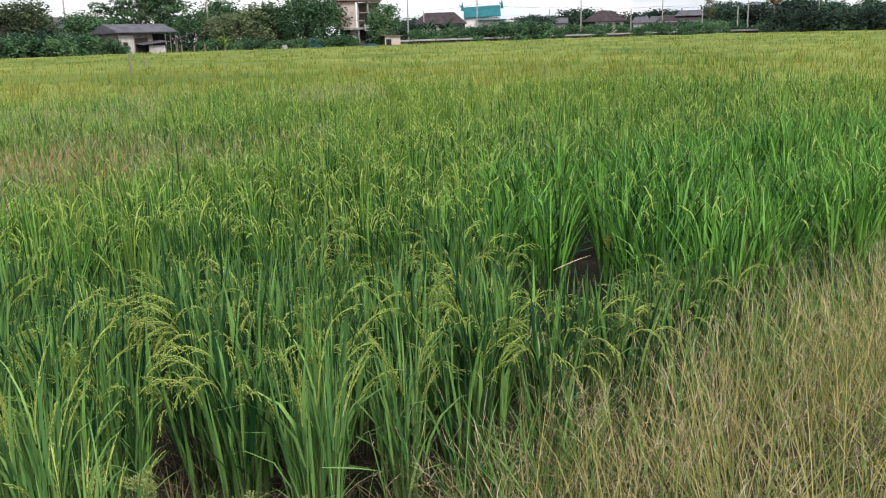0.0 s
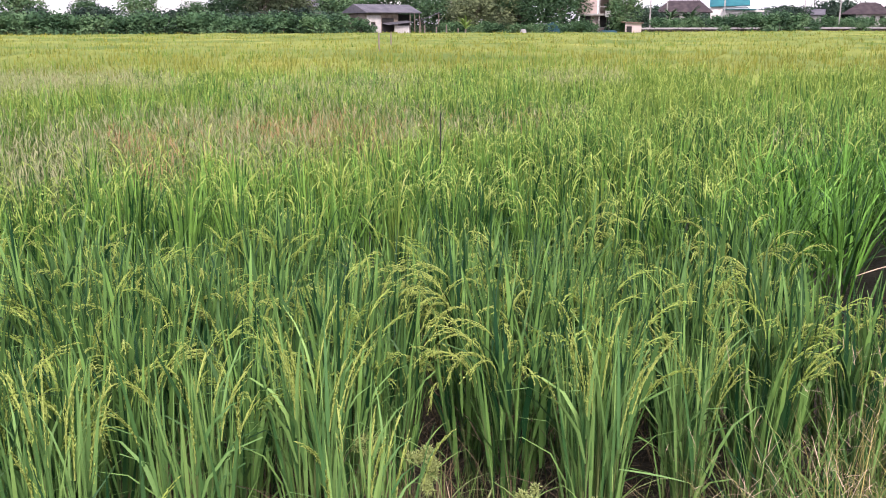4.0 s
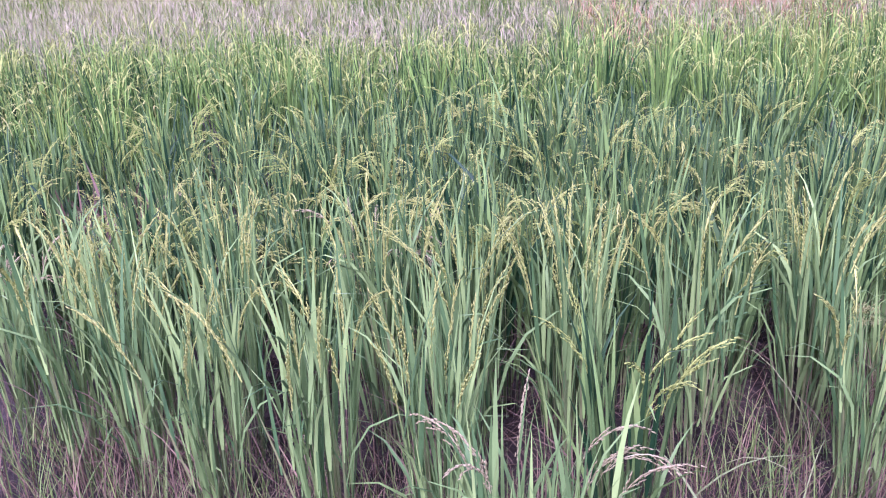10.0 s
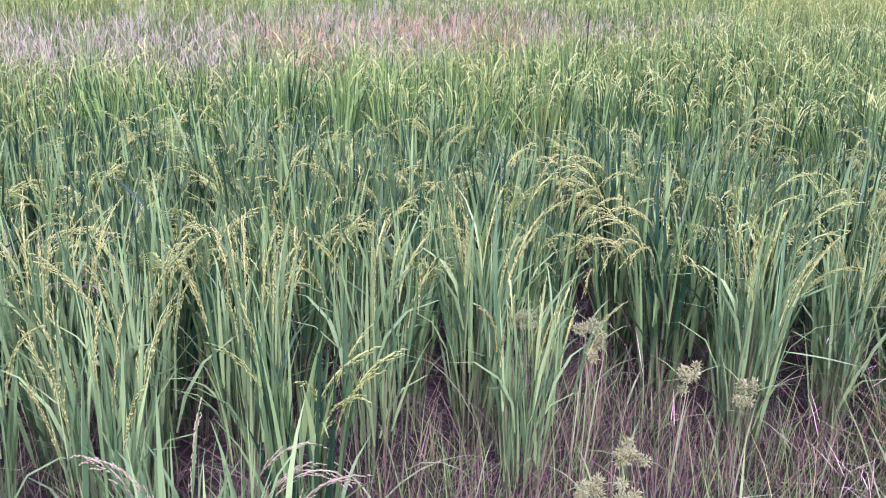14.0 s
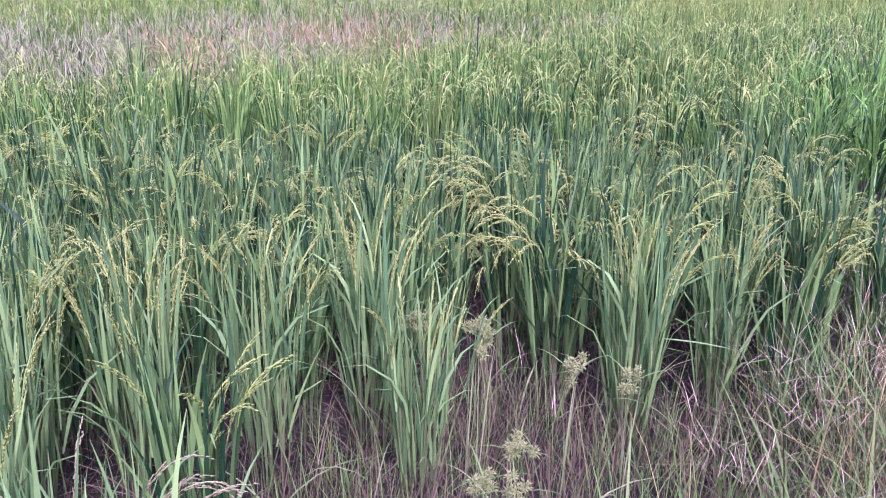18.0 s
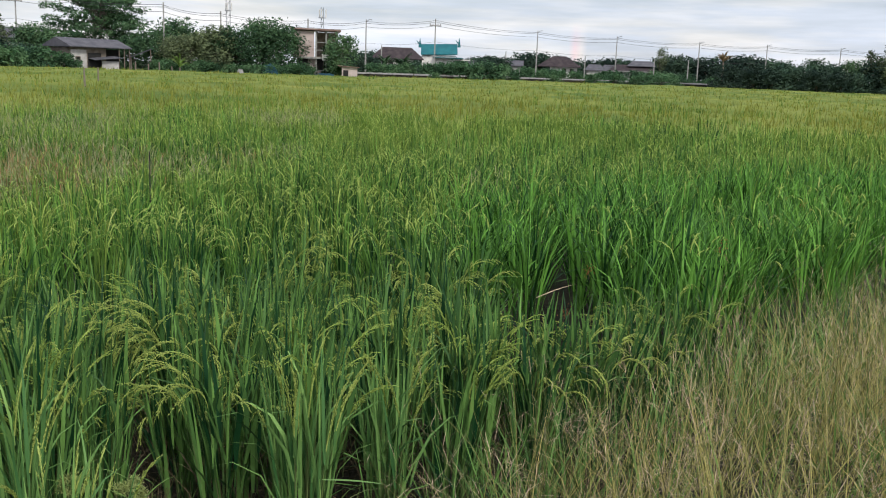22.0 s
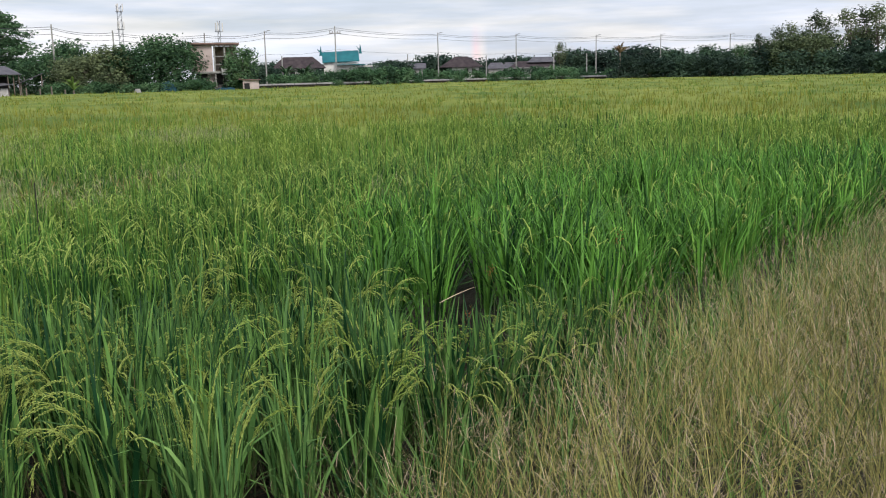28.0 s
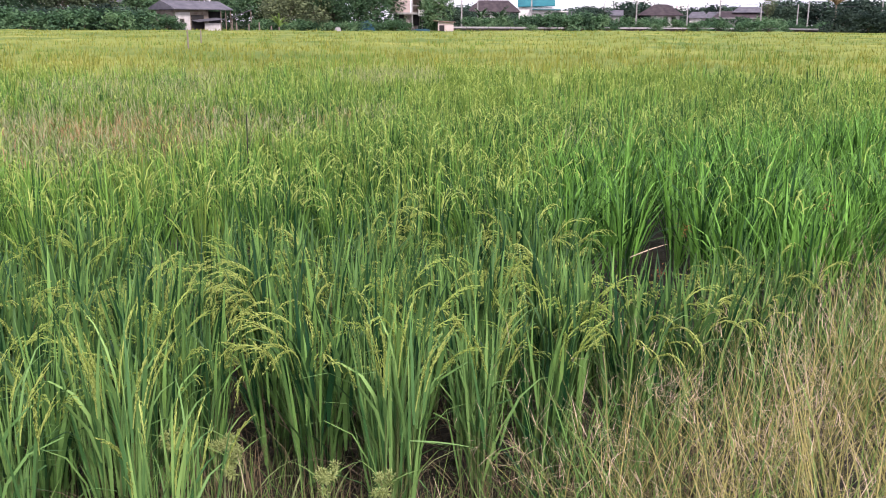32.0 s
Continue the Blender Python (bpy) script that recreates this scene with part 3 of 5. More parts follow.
def crop_hills(name, x, y, blades, segs, ears, strings, wide, height, label, leaf, riper):
    """Hills of rice at x, y: upright blades from a narrow foot, and arching ears with hanging strings; along the bund they are lush, with broad arching blades and few ears."""
    d = np.hypot(x, y)
    keep = in_crop(x, y, 0.05) & (rng.uniform(0, 1, len(x)) > 0.62 * weedy(x, y)) & (np.hypot(x + 0.2, y) > NEAR_R - 0.05)
    for a, b, c in GAPS:
        keep &= (x - a) ** 2 + (y - b) ** 2 > c * c
    x, y, d = x[keep], y[keep], d[keep]
    n = len(x)
    lush = (x > 0.35) & (y > 5.6) & (y < 11.6 + 0.25 * x) & (y - np.interp(x, CROP_X, CROP_Y) < 4.6)
    w = np.maximum(wide, 0.0012 * d) * np.where(lush, 1.25, 1.0)
    foot = np.clip(0.0075 * d, 0.075, 0.5)
    hh = height * (1 + 0.03 * tone_at(x, y) + 0.07 * np.sin(4.1 * x + 1.3 * y) * np.sin(3.3 * y - 1.2 * x)) * rng.uniform(0.8, 1.08, n) * np.where(lush, 1.06, 1.0)
    hh *= np.where(weedy(x, y), 0.82, 1.0)
    i = np.repeat(np.arange(n), blades)
    m = len(i)
    az = rng.uniform(0, 2 * np.pi, m)
    rr = foot[i] * np.sqrt(rng.uniform(0, 1, m))
    z0 = hh[i] * rng.uniform(0.22, 0.66, m)
    base = np.stack([x[i] + rr * np.sin(az), y[i] + rr * np.cos(az), z0], 1)
    bent = rng.uniform(0, 1, m) < (0.16 if strings > 2 else (0.3 if strings else 0.12))
    pieces = [ribbons(base, az, np.abs(rng.normal(0.1, 0.11, m)) * np.where(lush[i], 1.7, 1.0), np.where(bent, rng.uniform(0.7, 1.9, m), np.abs(rng.normal(0.12, 0.16, m)) * np.where(lush[i], 3.0, 1.0)), (hh[i] - z0) * rng.uniform(0.8, 1.25, m),
                      w[i] * rng.uniform(0.65, 1.25, m), segs, rng.uniform(-1, 1, m), 1.9)]
    # riper hills in drifts, more of them farther out and away from the bund
    ripe = np.clip((d - np.where(x > 0.2, 10.5, 7.0)) / 11.0, 0.04, 0.88) * np.clip(0.75 + 0.5 * tone_at(x, y), 0.2, 1.1)
    hill_ripe = rng.uniform(0, 1, n) < ripe
    slot = [np.where(np.repeat(lush[i], segs), 3, np.where(np.repeat(hill_ripe[i], segs), 2, 0))]
    j = np.repeat(np.arange(n), ears)
    j = j[rng.uniform(0, 1, len(j)) < np.where(lush[j], 0.16, np.clip(1.0 - (d[j] - 6.5) / 16.0, 0.6, 1.0))]
    m = len(j)
    az = rng.uniform(0, 2 * np.pi, m)
    base = np.stack([x[j] + 0.06 * np.sin(az), y[j] + 0.06 * np.cos(az), hh[j] * rng.uniform(0.78, 1.0, m)], 1)
    lean, bend, ln = rng.uniform(0.1, 0.5, m), rng.uniform(1.2, 2.5, m), hh[j] * rng.uniform(0.17, 0.28, m)
    axis = ribbons(base, az, lean, bend, ln, w[j] * (0.45 if strings else 0.55), 3, rng.uniform(-1, 1, m), 2.5)
    pieces.append(axis)
    slot.append(np.ones(m * 3, int))
    if strings:
        spine = axis[0].reshape(m, 4, 2, 3).mean(2)
        for k in range(strings):
            u = 0.8 + 2.1 * k / strings
            q = int(u)
            sb = spine[:, q] + (u - q) * (spine[:, q + 1] - spine[:, q])
            sl = lean + bend * (u / 3) ** 1.6
            pieces.append(ribbons(sb, az + rng.normal(0, 0.35, m), sl, np.maximum(2.7 - sl, 0.1) * rng.uniform(0.6, 1.0, m), rng.uniform(0.06, 0.1, m), w[j] * rng.uniform(0.5, 0.85, m), 2, rng.uniform(-1.4, 1.4, m), 1.5))
            slot.append(np.ones(m * 2, int))
    v, f = joined(*pieces)
    return tagged(new(name, quads_mesh(name, v, f, [leaf, M_CROPEAR if strings else riper, riper, M_LUSH], np.concatenate(slot))), label, "rice crop", kind="stuff")


# hills on a loose grid near by, thinning out evenly with distance beyond
step = 0.235
gk = int(12.6 / step) + 1
hx, hy = np.meshgrid(np.arange(-gk, gk) * step, np.arange(-4, gk) * step, indexing="ij")
hx, hy = (hx + rng.uniform(-0.4, 0.4, hx.shape) * step).ravel(), (hy + rng.uniform(-0.4, 0.4, hy.shape) * step).ravel()
hd, haz = np.hypot(hx, hy), np.degrees(np.arctan2(hx, hy))
ok = (hd > 4.3) & (hd < 12.6) & (haz > -70) & (haz < 44) & (rng.uniform(0, 1, len(hx)) > 0.14 + np.clip((hd - 9.0) / 4.0, 0, 1))
crop_hills("rice_crop", hx[ok], hy[ok], 28, 3, 6, 4, 0.0165, 0.98, "dense green rice crop with yellowing arching ears", M_CROP, M_CROPMID)
fd = 8.6 * (190.0 / 8.6) ** rng.uniform(0, 1, 23000)
fa = rng.uniform(radians(-70), radians(44), 23000)
keep = rng.uniform(0, 1, 23000) < np.clip((fd - 8.6) / 3.5, 0, 1)
fd, fa = fd[keep], fa[keep]
near = fd < 26
crop_hills("rice_crop", (fd * np.sin(fa))[near], (fd * np.cos(fa))[near], 11, 2, 4, 2, 0.018, 0.96, "green and yellowish rice crop farther out", M_CROP, M_CROPMID)
crop_hills("rice_crop", (fd * np.sin(fa))[~near], (fd * np.cos(fa))[~near], 6, 2, 2, 0, 0.0145, 0.94, "yellow-green ripening rice crop far out", M_CROPMID, M_CROPFAR)

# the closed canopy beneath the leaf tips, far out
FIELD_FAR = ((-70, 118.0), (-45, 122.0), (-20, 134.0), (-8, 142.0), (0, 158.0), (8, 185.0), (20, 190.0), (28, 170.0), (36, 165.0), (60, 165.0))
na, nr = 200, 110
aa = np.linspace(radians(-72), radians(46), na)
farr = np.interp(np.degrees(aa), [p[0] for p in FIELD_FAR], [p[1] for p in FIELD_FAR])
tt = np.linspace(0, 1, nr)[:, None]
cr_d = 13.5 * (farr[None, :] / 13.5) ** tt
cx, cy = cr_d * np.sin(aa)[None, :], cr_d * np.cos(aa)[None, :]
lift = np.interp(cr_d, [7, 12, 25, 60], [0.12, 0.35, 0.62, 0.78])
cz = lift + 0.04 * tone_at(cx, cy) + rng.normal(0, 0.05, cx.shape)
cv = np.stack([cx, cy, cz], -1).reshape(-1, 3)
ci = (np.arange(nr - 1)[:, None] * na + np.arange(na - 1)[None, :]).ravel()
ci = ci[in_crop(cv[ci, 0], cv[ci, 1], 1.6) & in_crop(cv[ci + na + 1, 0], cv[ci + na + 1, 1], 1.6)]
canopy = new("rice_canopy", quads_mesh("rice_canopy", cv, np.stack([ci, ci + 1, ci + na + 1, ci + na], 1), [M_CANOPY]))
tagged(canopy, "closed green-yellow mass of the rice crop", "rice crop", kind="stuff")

# ---- weeds among the rice ----
wx, wy = wedge(70000, 7.0, 26.0)
ok = weedy(wx, wy) & (bund(wx, wy) < -0.3)
wx, wy = wx[ok], wy[ok]
n = len(wx)
az = rng.uniform(0, 2 * np.pi, n)
base = np.stack([wx, wy, np.full(n, 0.24)], 1)
st = ribbons(base, az, np.abs(rng.normal(0.08, 0.12, n)), rng.uniform(0, 0.6, n), rng.uniform(0.45, 0.82, n), rng.uniform(0.004, 0.009, n), 3, rng.uniform(-1, 1, n))
k = 3
j = np.repeat(np.arange(n), k)
tips = st[0].reshape(n, 4, 2, 3).mean(2)
hb = tips[j, 2] + (tips[j, 3] - tips[j, 2]) * rng.uniform(0, 1, (n * k, 1))
hd = ribbons(hb, rng.uniform(0, 2 * np.pi, n * k), rng.uniform(0.1, 0.9, n * k), rng.uniform(0, 0.8, n * k), rng.uniform(0.06, 0.17, n * k), rng.uniform(0.004, 0.011, n * k), 2)
v, f = joined(st, hd)
ix = np.zeros(len(f), int)
waz, wd = np.degrees(np.arctan2(wx, wy)), np.hypot(wx, wy)
rusted = (waz > -34) & (waz < -6) & (wd < 12.5) & (np.sin(1.9 * wx + 0.7) * np.sin(1.6 * wy) + rng.normal(0, 0.25, n) > -0.05)
ix[len(st[1]):] = np.where(rusted[j], 2, 1).repeat(2)
tagged(new("weeds", quads_mesh("weeds", v, f, [M_WEED, M_WEEDHEAD, M_RUSTHEAD], ix)), "tall weeds with pinkish-brown seed heads among the rice", "weeds", kind="stuff")

# ---- dry grass on the bund ----
def bund_grass(name, tufts, stems, green, length, heads, label):
    x, y = rng.uniform(-1.4, 9.5, tufts), rng.uniform(0.9, 12.0, tufts)
    d = bund(x, y)
    ok = (d > -0.3 + rng.uniform(-0.15, 0.3, tufts)) & (np.hypot(x, y) > 1.8) & (d < 3.6) & (rng.uniform(0, 1, tufts) < (np.clip(0.8 - 0.2 * d, 0.45, 1.0) if green else np.clip(0.06 + 0.62 * d, 0.0, 1.0)))
    # each tuft fans out from its foot, drooping mostly to one side
    side = np.repeat(rng.uniform(0, 2 * np.pi, ok.sum()), stems)
    x, y = np.repeat(x[ok], stems), np.repeat(y[ok], stems)
    n = len(x)
    az = side + rng.normal(0, 1.0, n)
    x, y = x + 0.02 * np.sin(az) + rng.normal(0, 0.028, n), y + 0.02 * np.cos(az) + rng.normal(0, 0.028, n)
    base = np.stack([x, y, ground_z(x, y) + rng.uniform(-0.02, 0.06, n)], 1)
    ln = length * rng.uniform(0.55, 1.2, n)
    st = ribbons(base, az, np.abs(rng.normal(0.38, 0.42, n)), np.abs(rng.normal(0.32, 0.5, n)), ln, (0.0019 + 0.0032 * rng.uniform(0, 1, n) ** 3) * (2.4 if green else 1.0), 4, rng.uniform(-1, 1, n), 3.0)
    pieces, cut = [st], len(st[1])
    if heads:
        # open panicles on some of the stems
        j = np.repeat(np.flatnonzero(rng.uniform(0, 1, n) < 0.42), heads)
        m = len(j)
        c = st[0].reshape(n, 5, 2, 3).mean(2)
        hb = c[j, 3] + (c[j, 4] - c[j, 3]) * rng.uniform(0.1, 1, (m, 1))
        pieces.append(ribbons(hb, rng.uniform(0, 2 * np.pi, m), rng.uniform(0.3, 1.4, m), rng.uniform(0, 0.5, m), rng.uniform(0.04, 0.11, m), rng.uniform(0.0012, 0.0026, m), 2))
    v, f = joined(*pieces)
    ix = np.zeros(len(f), int)
    ix[cut:] = 1
    return tagged(new(name, quads_mesh(name, v, f, [M_HAYGREEN if green else M_HAY, M_HAYHEAD], ix)), label, "grass", kind="stuff")


bund_grass("dry_grass", 2700, 30, False, 0.82, 6, "thick straw-coloured dry grass with fine seed heads")
bund_grass("green_grass", 2600, 10, True, 0.6, 0, "green grass blades growing through the dry grass")

# green blades where the bund's foot meets the crop
n = 1800
x = rng.uniform(0.1, 9.0, n)
y = np.interp(x, CROP_X, CROP_Y) + rng.normal(-0.18, 0.22, n)
az = rng.uniform(0, 2 * np.pi, n)
ge = ribbons(np.stack([x, y, ground_z(x, y)], 1), az, np.abs(rng.normal(0.18, 0.18, n)), np.abs(rng.normal(0.6, 0.5, n)), rng.uniform(0.35, 0.75, n), rng.uniform(0.007, 0.015, n), 4, rng.uniform(-1, 1, n))
tagged(new("edge_grass", quads_mesh("edge_grass", *ge, [M_LEAF])), "arching green grass along the crop's edge", "grass", kind="stuff")

# straw and dead leaves on the mud
n = 11000
x, y = wedge(n, 1.5, 6.0)
ok = bund(x, y) < 0.3
x, y = x[ok], y[ok]
n = len(x)
lit = ribbons(np.stack([x, y, ground_z(x, y) + rng.uniform(0, 0.12, n)], 1), rng.uniform(0, 6.3, n), rng.uniform(0.3, 1.5, n), rng.uniform(0, 1.0, n), rng.uniform(0.1, 0.34, n), rng.uniform(0.002, 0.008, n), 2)
tagged(new("straw_litter", quads_mesh("straw_litter", *lit, [M_STRAW])), "reddish-brown dead straw lying on the mud", "litter", kind="stuff")


# thin weeds on the bare strip between crop and bund
n = 19000
x, y = rng.uniform(-3.8, 0.8, n), rng.uniform(1.0, 4.6, n)
ok = ~in_crop(x, y, np.where(x < -1.2, 0.6, 0.15)) & (np.hypot(x, y) > 1.75)
for a, b, c in GAPS[:2]:
    ok |= (x - a) ** 2 + (y - b) ** 2 < c * c
x, y = x[ok], y[ok]
n = len(x)
bw = ribbons(np.stack([x, y, ground_z(x, y)], 1), rng.uniform(0, 6.3, n), np.abs(rng.normal(0.3, 0.25, n)), rng.uniform(0, 0.9, n), rng.uniform(0.12, 0.46, n), rng.uniform(0.002, 0.007, n), 3)
ix = (rng.uniform(0, 1, n) < 0.52).astype(int).repeat(3)
tagged(new("bank_weeds", quads_mesh("bank_weeds", *bw, [M_HAYGREEN, M_STRAW], ix)), "thin green and brown weeds on bare mud", "weeds", kind="stuff")


# long pale blades arching over the bare strip
n = 46
x, y = rng.uniform(-1.6, 0.4, n), rng.uniform(1.9, 3.7, n)
ab = ribbons(np.stack([x, y, ground_z(x, y)], 1), rng.uniform(0, 6.3, n), rng.uniform(0.15, 0.6, n), rng.uniform(1.0, 2.1, n), rng.uniform(0.35, 0.65, n), rng.uniform(0.006, 0.012, n), 7, rng.uniform(-1, 1, n), 2.5, True)
tagged(new("arching_grass", quads_mesh("arching_grass", *ab, [M_WEED], smooth=True)), "long pale green blades arching over bare mud", "grass", kind="stuff")


def sedge(x, y, h, seed):
    """A sedge: a bare stem, long bracts and a cluster of round spikelet heads."""
    r = np.random.default_rng(seed)
    s = new("sedge")
    v, f = ribbons(np.array([[0, 0, 0.0]] * 3), np.array([0.3, 2.4, 4.5]), np.full(3, 0.03), np.full(3, 0.05), np.full(3, h), np.full(3, 0.005), 4, np.array([0.0, 1.0, 2.0]), 9.0)
    part("stem", quads_mesh("stem", v, f, [M_WEED]), s)
    for k in range(3):
        v, f = ribbons(np.array([[0, 0, h - 0.01]]), np.array([2.1 * k + seed]), np.array([1.0]), np.array([0.8]), np.array([0.16]), np.array([0.006]), 4)
        part("bract", quads_mesh("bract", v, f, [M_HAYGREEN]), s)
    for k in range(7):
        c = np.array([r.normal(0, 0.02), r.normal(0, 0.02), h + r.uniform(-0.045, 0.035)])
        w = r.normal(0, 1, (70, 3))
        w /= np.linalg.norm(w, axis=1, keepdims=True)
        q = r.uniform(0.006, 0.022, (70, 1))
        part("seed_head", quads_mesh("seed_head", *grains(c + w * q, w, r.uniform(0.006, 0.011, 70)), [M_SEDGE]), s)
    s.matrix_basis = pose(x, y, float(ground_z(x, y)) - 0.01, 3 * math.sin(seed), 4 * math.cos(seed), 40 * seed)
    return tagged(s, "yellow-green sedge with round fuzzy heads on bare mud", "sedge", "sedges on the bare mud")


for i, (x, y, hh) in enumerate(((-0.98, 2.86, 0.72), (-0.93, 2.83, 0.66), (-0.64, 2.85, 0.6), (-0.44, 2.9, 0.58), (-0.79, 2.35, 0.47), (-0.68, 2.3, 0.49), (-0.7, 2.42, 0.54), (-1.25, 3.3, 0.5))):
    sedge(x, y, hh, i + 1)

# a pale broken stalk over the hollow, and rusty withered heads
bs = new("broken_stalk")
v, f = ribbons(np.array([[0.69, 5.2, 0.76]]), np.array([1.5]), np.array([1.15]), np.array([0.2]), np.array([0.24]), np.array([0.011]), 8, np.array([0.5]), 4.0, True)
part("blade", quads_mesh("blade", v, f, [M_HAYHEAD]), bs)
v, f = ribbons(np.array([[0.69, 5.2, 0.0]]), np.array([1.5]), np.array([0.0]), np.array([0.0]), np.array([0.765]), np.array([0.01]), 4, np.array([0.5]), 9.0, True)
part("stem", quads_mesh("stem", v, f, [M_STEM]), bs)
tagged(bs, "pale broken rice stalk bent over a dark hollow", "rice stalk")


bl = new("broken_leaf")
v, f = ribbons(np.array([[-0.34, 2.82, 0.74]]), np.array([2.2]), np.array([1.3]), np.array([0.15]), np.array([0.26]), np.array([0.012]), 5, np.array([0.4]), 3.0, True)
part("blade", quads_mesh("blade", v, f, [M_LEAFEDGE]), bl)
v, f = ribbons(np.array([[-0.34, 2.82, 0.0]]), np.array([2.2]), np.array([0.0]), np.array([0.0]), np.array([0.745]), np.array([0.006]), 4, np.array([0.5]), 9.0, True)
part("stem", quads_mesh("stem", v, f, [M_STEM]), bl)
tagged(bl, "yellow-green rice leaf snapped over level above mud", "rice leaf")


def rusty(x, y, h, size, seed):
    r = np.random.default_rng(seed)
    t = new("withered_weed")
    v, f = ribbons(np.array([[0, 0, 0.0]]), np.array([1.0]), np.array([0.03]), np.array([0.05]), np.array([h]), np.array([0.007]), 3, np.array([0.0]), 9.0)
    part("stem", quads_mesh("stem", v, f, [M_STEM]), t)
    n = 40
    p = np.stack([r.normal(0, size * 0.4, n), r.normal(0, size * 0.4, n), h + r.normal(0, size * 0.55, n)], 1)
    tagged(part("seed_head", quads_mesh("seed_head", *grains(p, r.normal(0, 1, (n, 3)), r.uniform(0.006, 0.011, n)), [M_RUST]), t), kind="stuff")
    t.matrix_basis = pose(x, y, 0)
    return tagged(t, "rust-orange withered weed head among green rice", "weed", "rusty weed heads")


for i, (x, y, hh, sz) in enumerate(((1.93, 5.7, 0.98, 0.07), (1.05, 5.5, 0.86, 0.05), (3.6, 8.3, 0.95, 0.06), (0.8, 4.9, 0.75, 0.04), (-2.6, 3.05, 0.55, 0.04))):
    rusty(x, y, hh, sz, i)

# ---- trees ----
def leaf_cards(r, centre, size, n, leaf):
    """n leaf sprays in the outer shell of an uneven blob."""
    d = r.normal(0, 1, (n, 3))
    d /= np.linalg.norm(d, axis=1, keepdims=True)
    rad = r.uniform(0.55, 1.05, n) * (1 + 0.16 * np.sin(5 * d[:, 0] + 3 * d[:, 2] + size[0]) + 0.1 * np.sin(9 * d[:, 1] + 4 * d[:, 2]))
    c = np.asarray(centre) + d * rad[:, None] * np.asarray(size)
    u = r.normal(0, 1, (n, 3))
    u[:, 2] *= 0.45
    u /= np.linalg.norm(u, axis=1, keepdims=True)
    w = np.cross(u, d + r.normal(0, 0.5, (n, 3)))
    w /= np.linalg.norm(w, axis=1, keepdims=True)
    s = leaf * r.uniform(0.6, 1.4, (n, 1))
    v = np.stack([c - u * s, c - w * s * 0.45 + u * s * 0.1, c + u * s, c + w * s * 0.45 + u * s * 0.1], 1).reshape(-1, 3)
    return v, np.arange(4 * n).reshape(-1, 4)


def limb_mesh(name, paths, mat, sides=5):
    """Tapered limbs: paths of (point, radius)."""
    vs, fs = [], []
    for path in paths:
        o = len(vs)
        for i, (p, r) in enumerate(path):
            for k in range(sides):
                a = 2 * math.pi * k / sides
                vs.append((p[0] + r * math.cos(a), p[1] + r * math.sin(a), p[2]))
        for i in range(len(path) - 1):
            for k in range(sides):
                q = o + i * sides
                fs.append((q + k, q + (k + 1) % sides, q + sides + (k + 1) % sides, q + sides + k))
    return quads_mesh(name, vs, fs, [mat], smooth=True)


def tree(seed, height, width, crown_base, blobs, mat, label, flat=1.0, leaf=0.34, density=1.0, stems=1, tiers=None):
    """A tree with a tapered trunk, limbs and a crown of many leaf sprays in uneven clumps."""
    r = np.random.default_rng(seed)
    t = new("tree")
    paths, cards = [], []
    for s in range(stems):
        bx, by = (r.uniform(-0.3, 0.3, 2) * (0 if stems == 1 else width * 0.4))
        top = (bx + r.uniform(-0.4, 0.4), by + r.uniform(-0.4, 0.4), crown_base + 0.35 * (height - crown_base))
        q = 0.022 * height
        paths.append([((bx, by, -0.1), q * 1.3), ((bx, by, 0.6), q), ((bx + 0.1, by, crown_base * 0.6), q * 0.8), (top, q * 0.35)])
    for b in range(blobs):
        a = 2 * math.pi * b / blobs + r.uniform(-0.4, 0.4)
        k = r.uniform(0.25, 0.85) if b else 0.0
        cx, cy = 0.5 * width * k * math.cos(a), 0.5 * width * k * math.sin(a)
        size = np.array([width * r.uniform(0.14, 0.28), width * r.uniform(0.14, 0.28), (height - crown_base) * r.uniform(0.15, 0.3) * flat])
        cz = crown_base + (height - crown_base) * (r.uniform(0.12, 0.92) if b else 0.75)
        cz = min(cz, height - size[2])
        k2 = math.sqrt(max(0.15, 1 - ((cz - crown_base) / (height - crown_base)) ** 2.5))
        cx, cy = cx * k2, cy * k2
        if tiers:
            tz, tr = tiers[b % len(tiers)]
            kk = math.sqrt(r.uniform(0.05, 1.0)) * tr
            cx, cy, cz = kk * math.cos(a * 2.3), kk * math.sin(a * 2.3), tz + r.uniform(-0.5, 0.5)
            size = np.array([2.3, 2.3, 0.75]) * r.uniform(0.75, 1.2)
        st = paths[b % stems][-1][0]
        mid = ((st[0] + cx) / 2, (st[1] + cy) / 2, (st[2] * 0.8 + cz) / 2)
        paths.append([((st[0], st[1], st[2] * 0.75), 0.008 * height), (mid, 0.006 * height), ((cx, cy, cz), 0.002 * height)])
        n = int(density * 42 * (size[0] * size[1] * size[2]) ** 0.66 / (leaf / 0.34) ** 2) + 24
        cards.append(leaf_cards(r, (cx, cy, cz), size, n, leaf))
    part("trunk", limb_mesh("trunk", paths, M_BARK), t)
    cr = part("crown", quads_mesh("crown", *joined(*cards), [mat]), t)
    return tagged(t, label, "tree")


def put(ob, az, d, turn=0.0, s=1.0, group=""):
    x, y = far_at(az, d)
    c = copy_thing(ob, pose(x, y, 0, 0, 0, turn))
    c.scale = (s, s, s)
    return tagged(c, group=group)


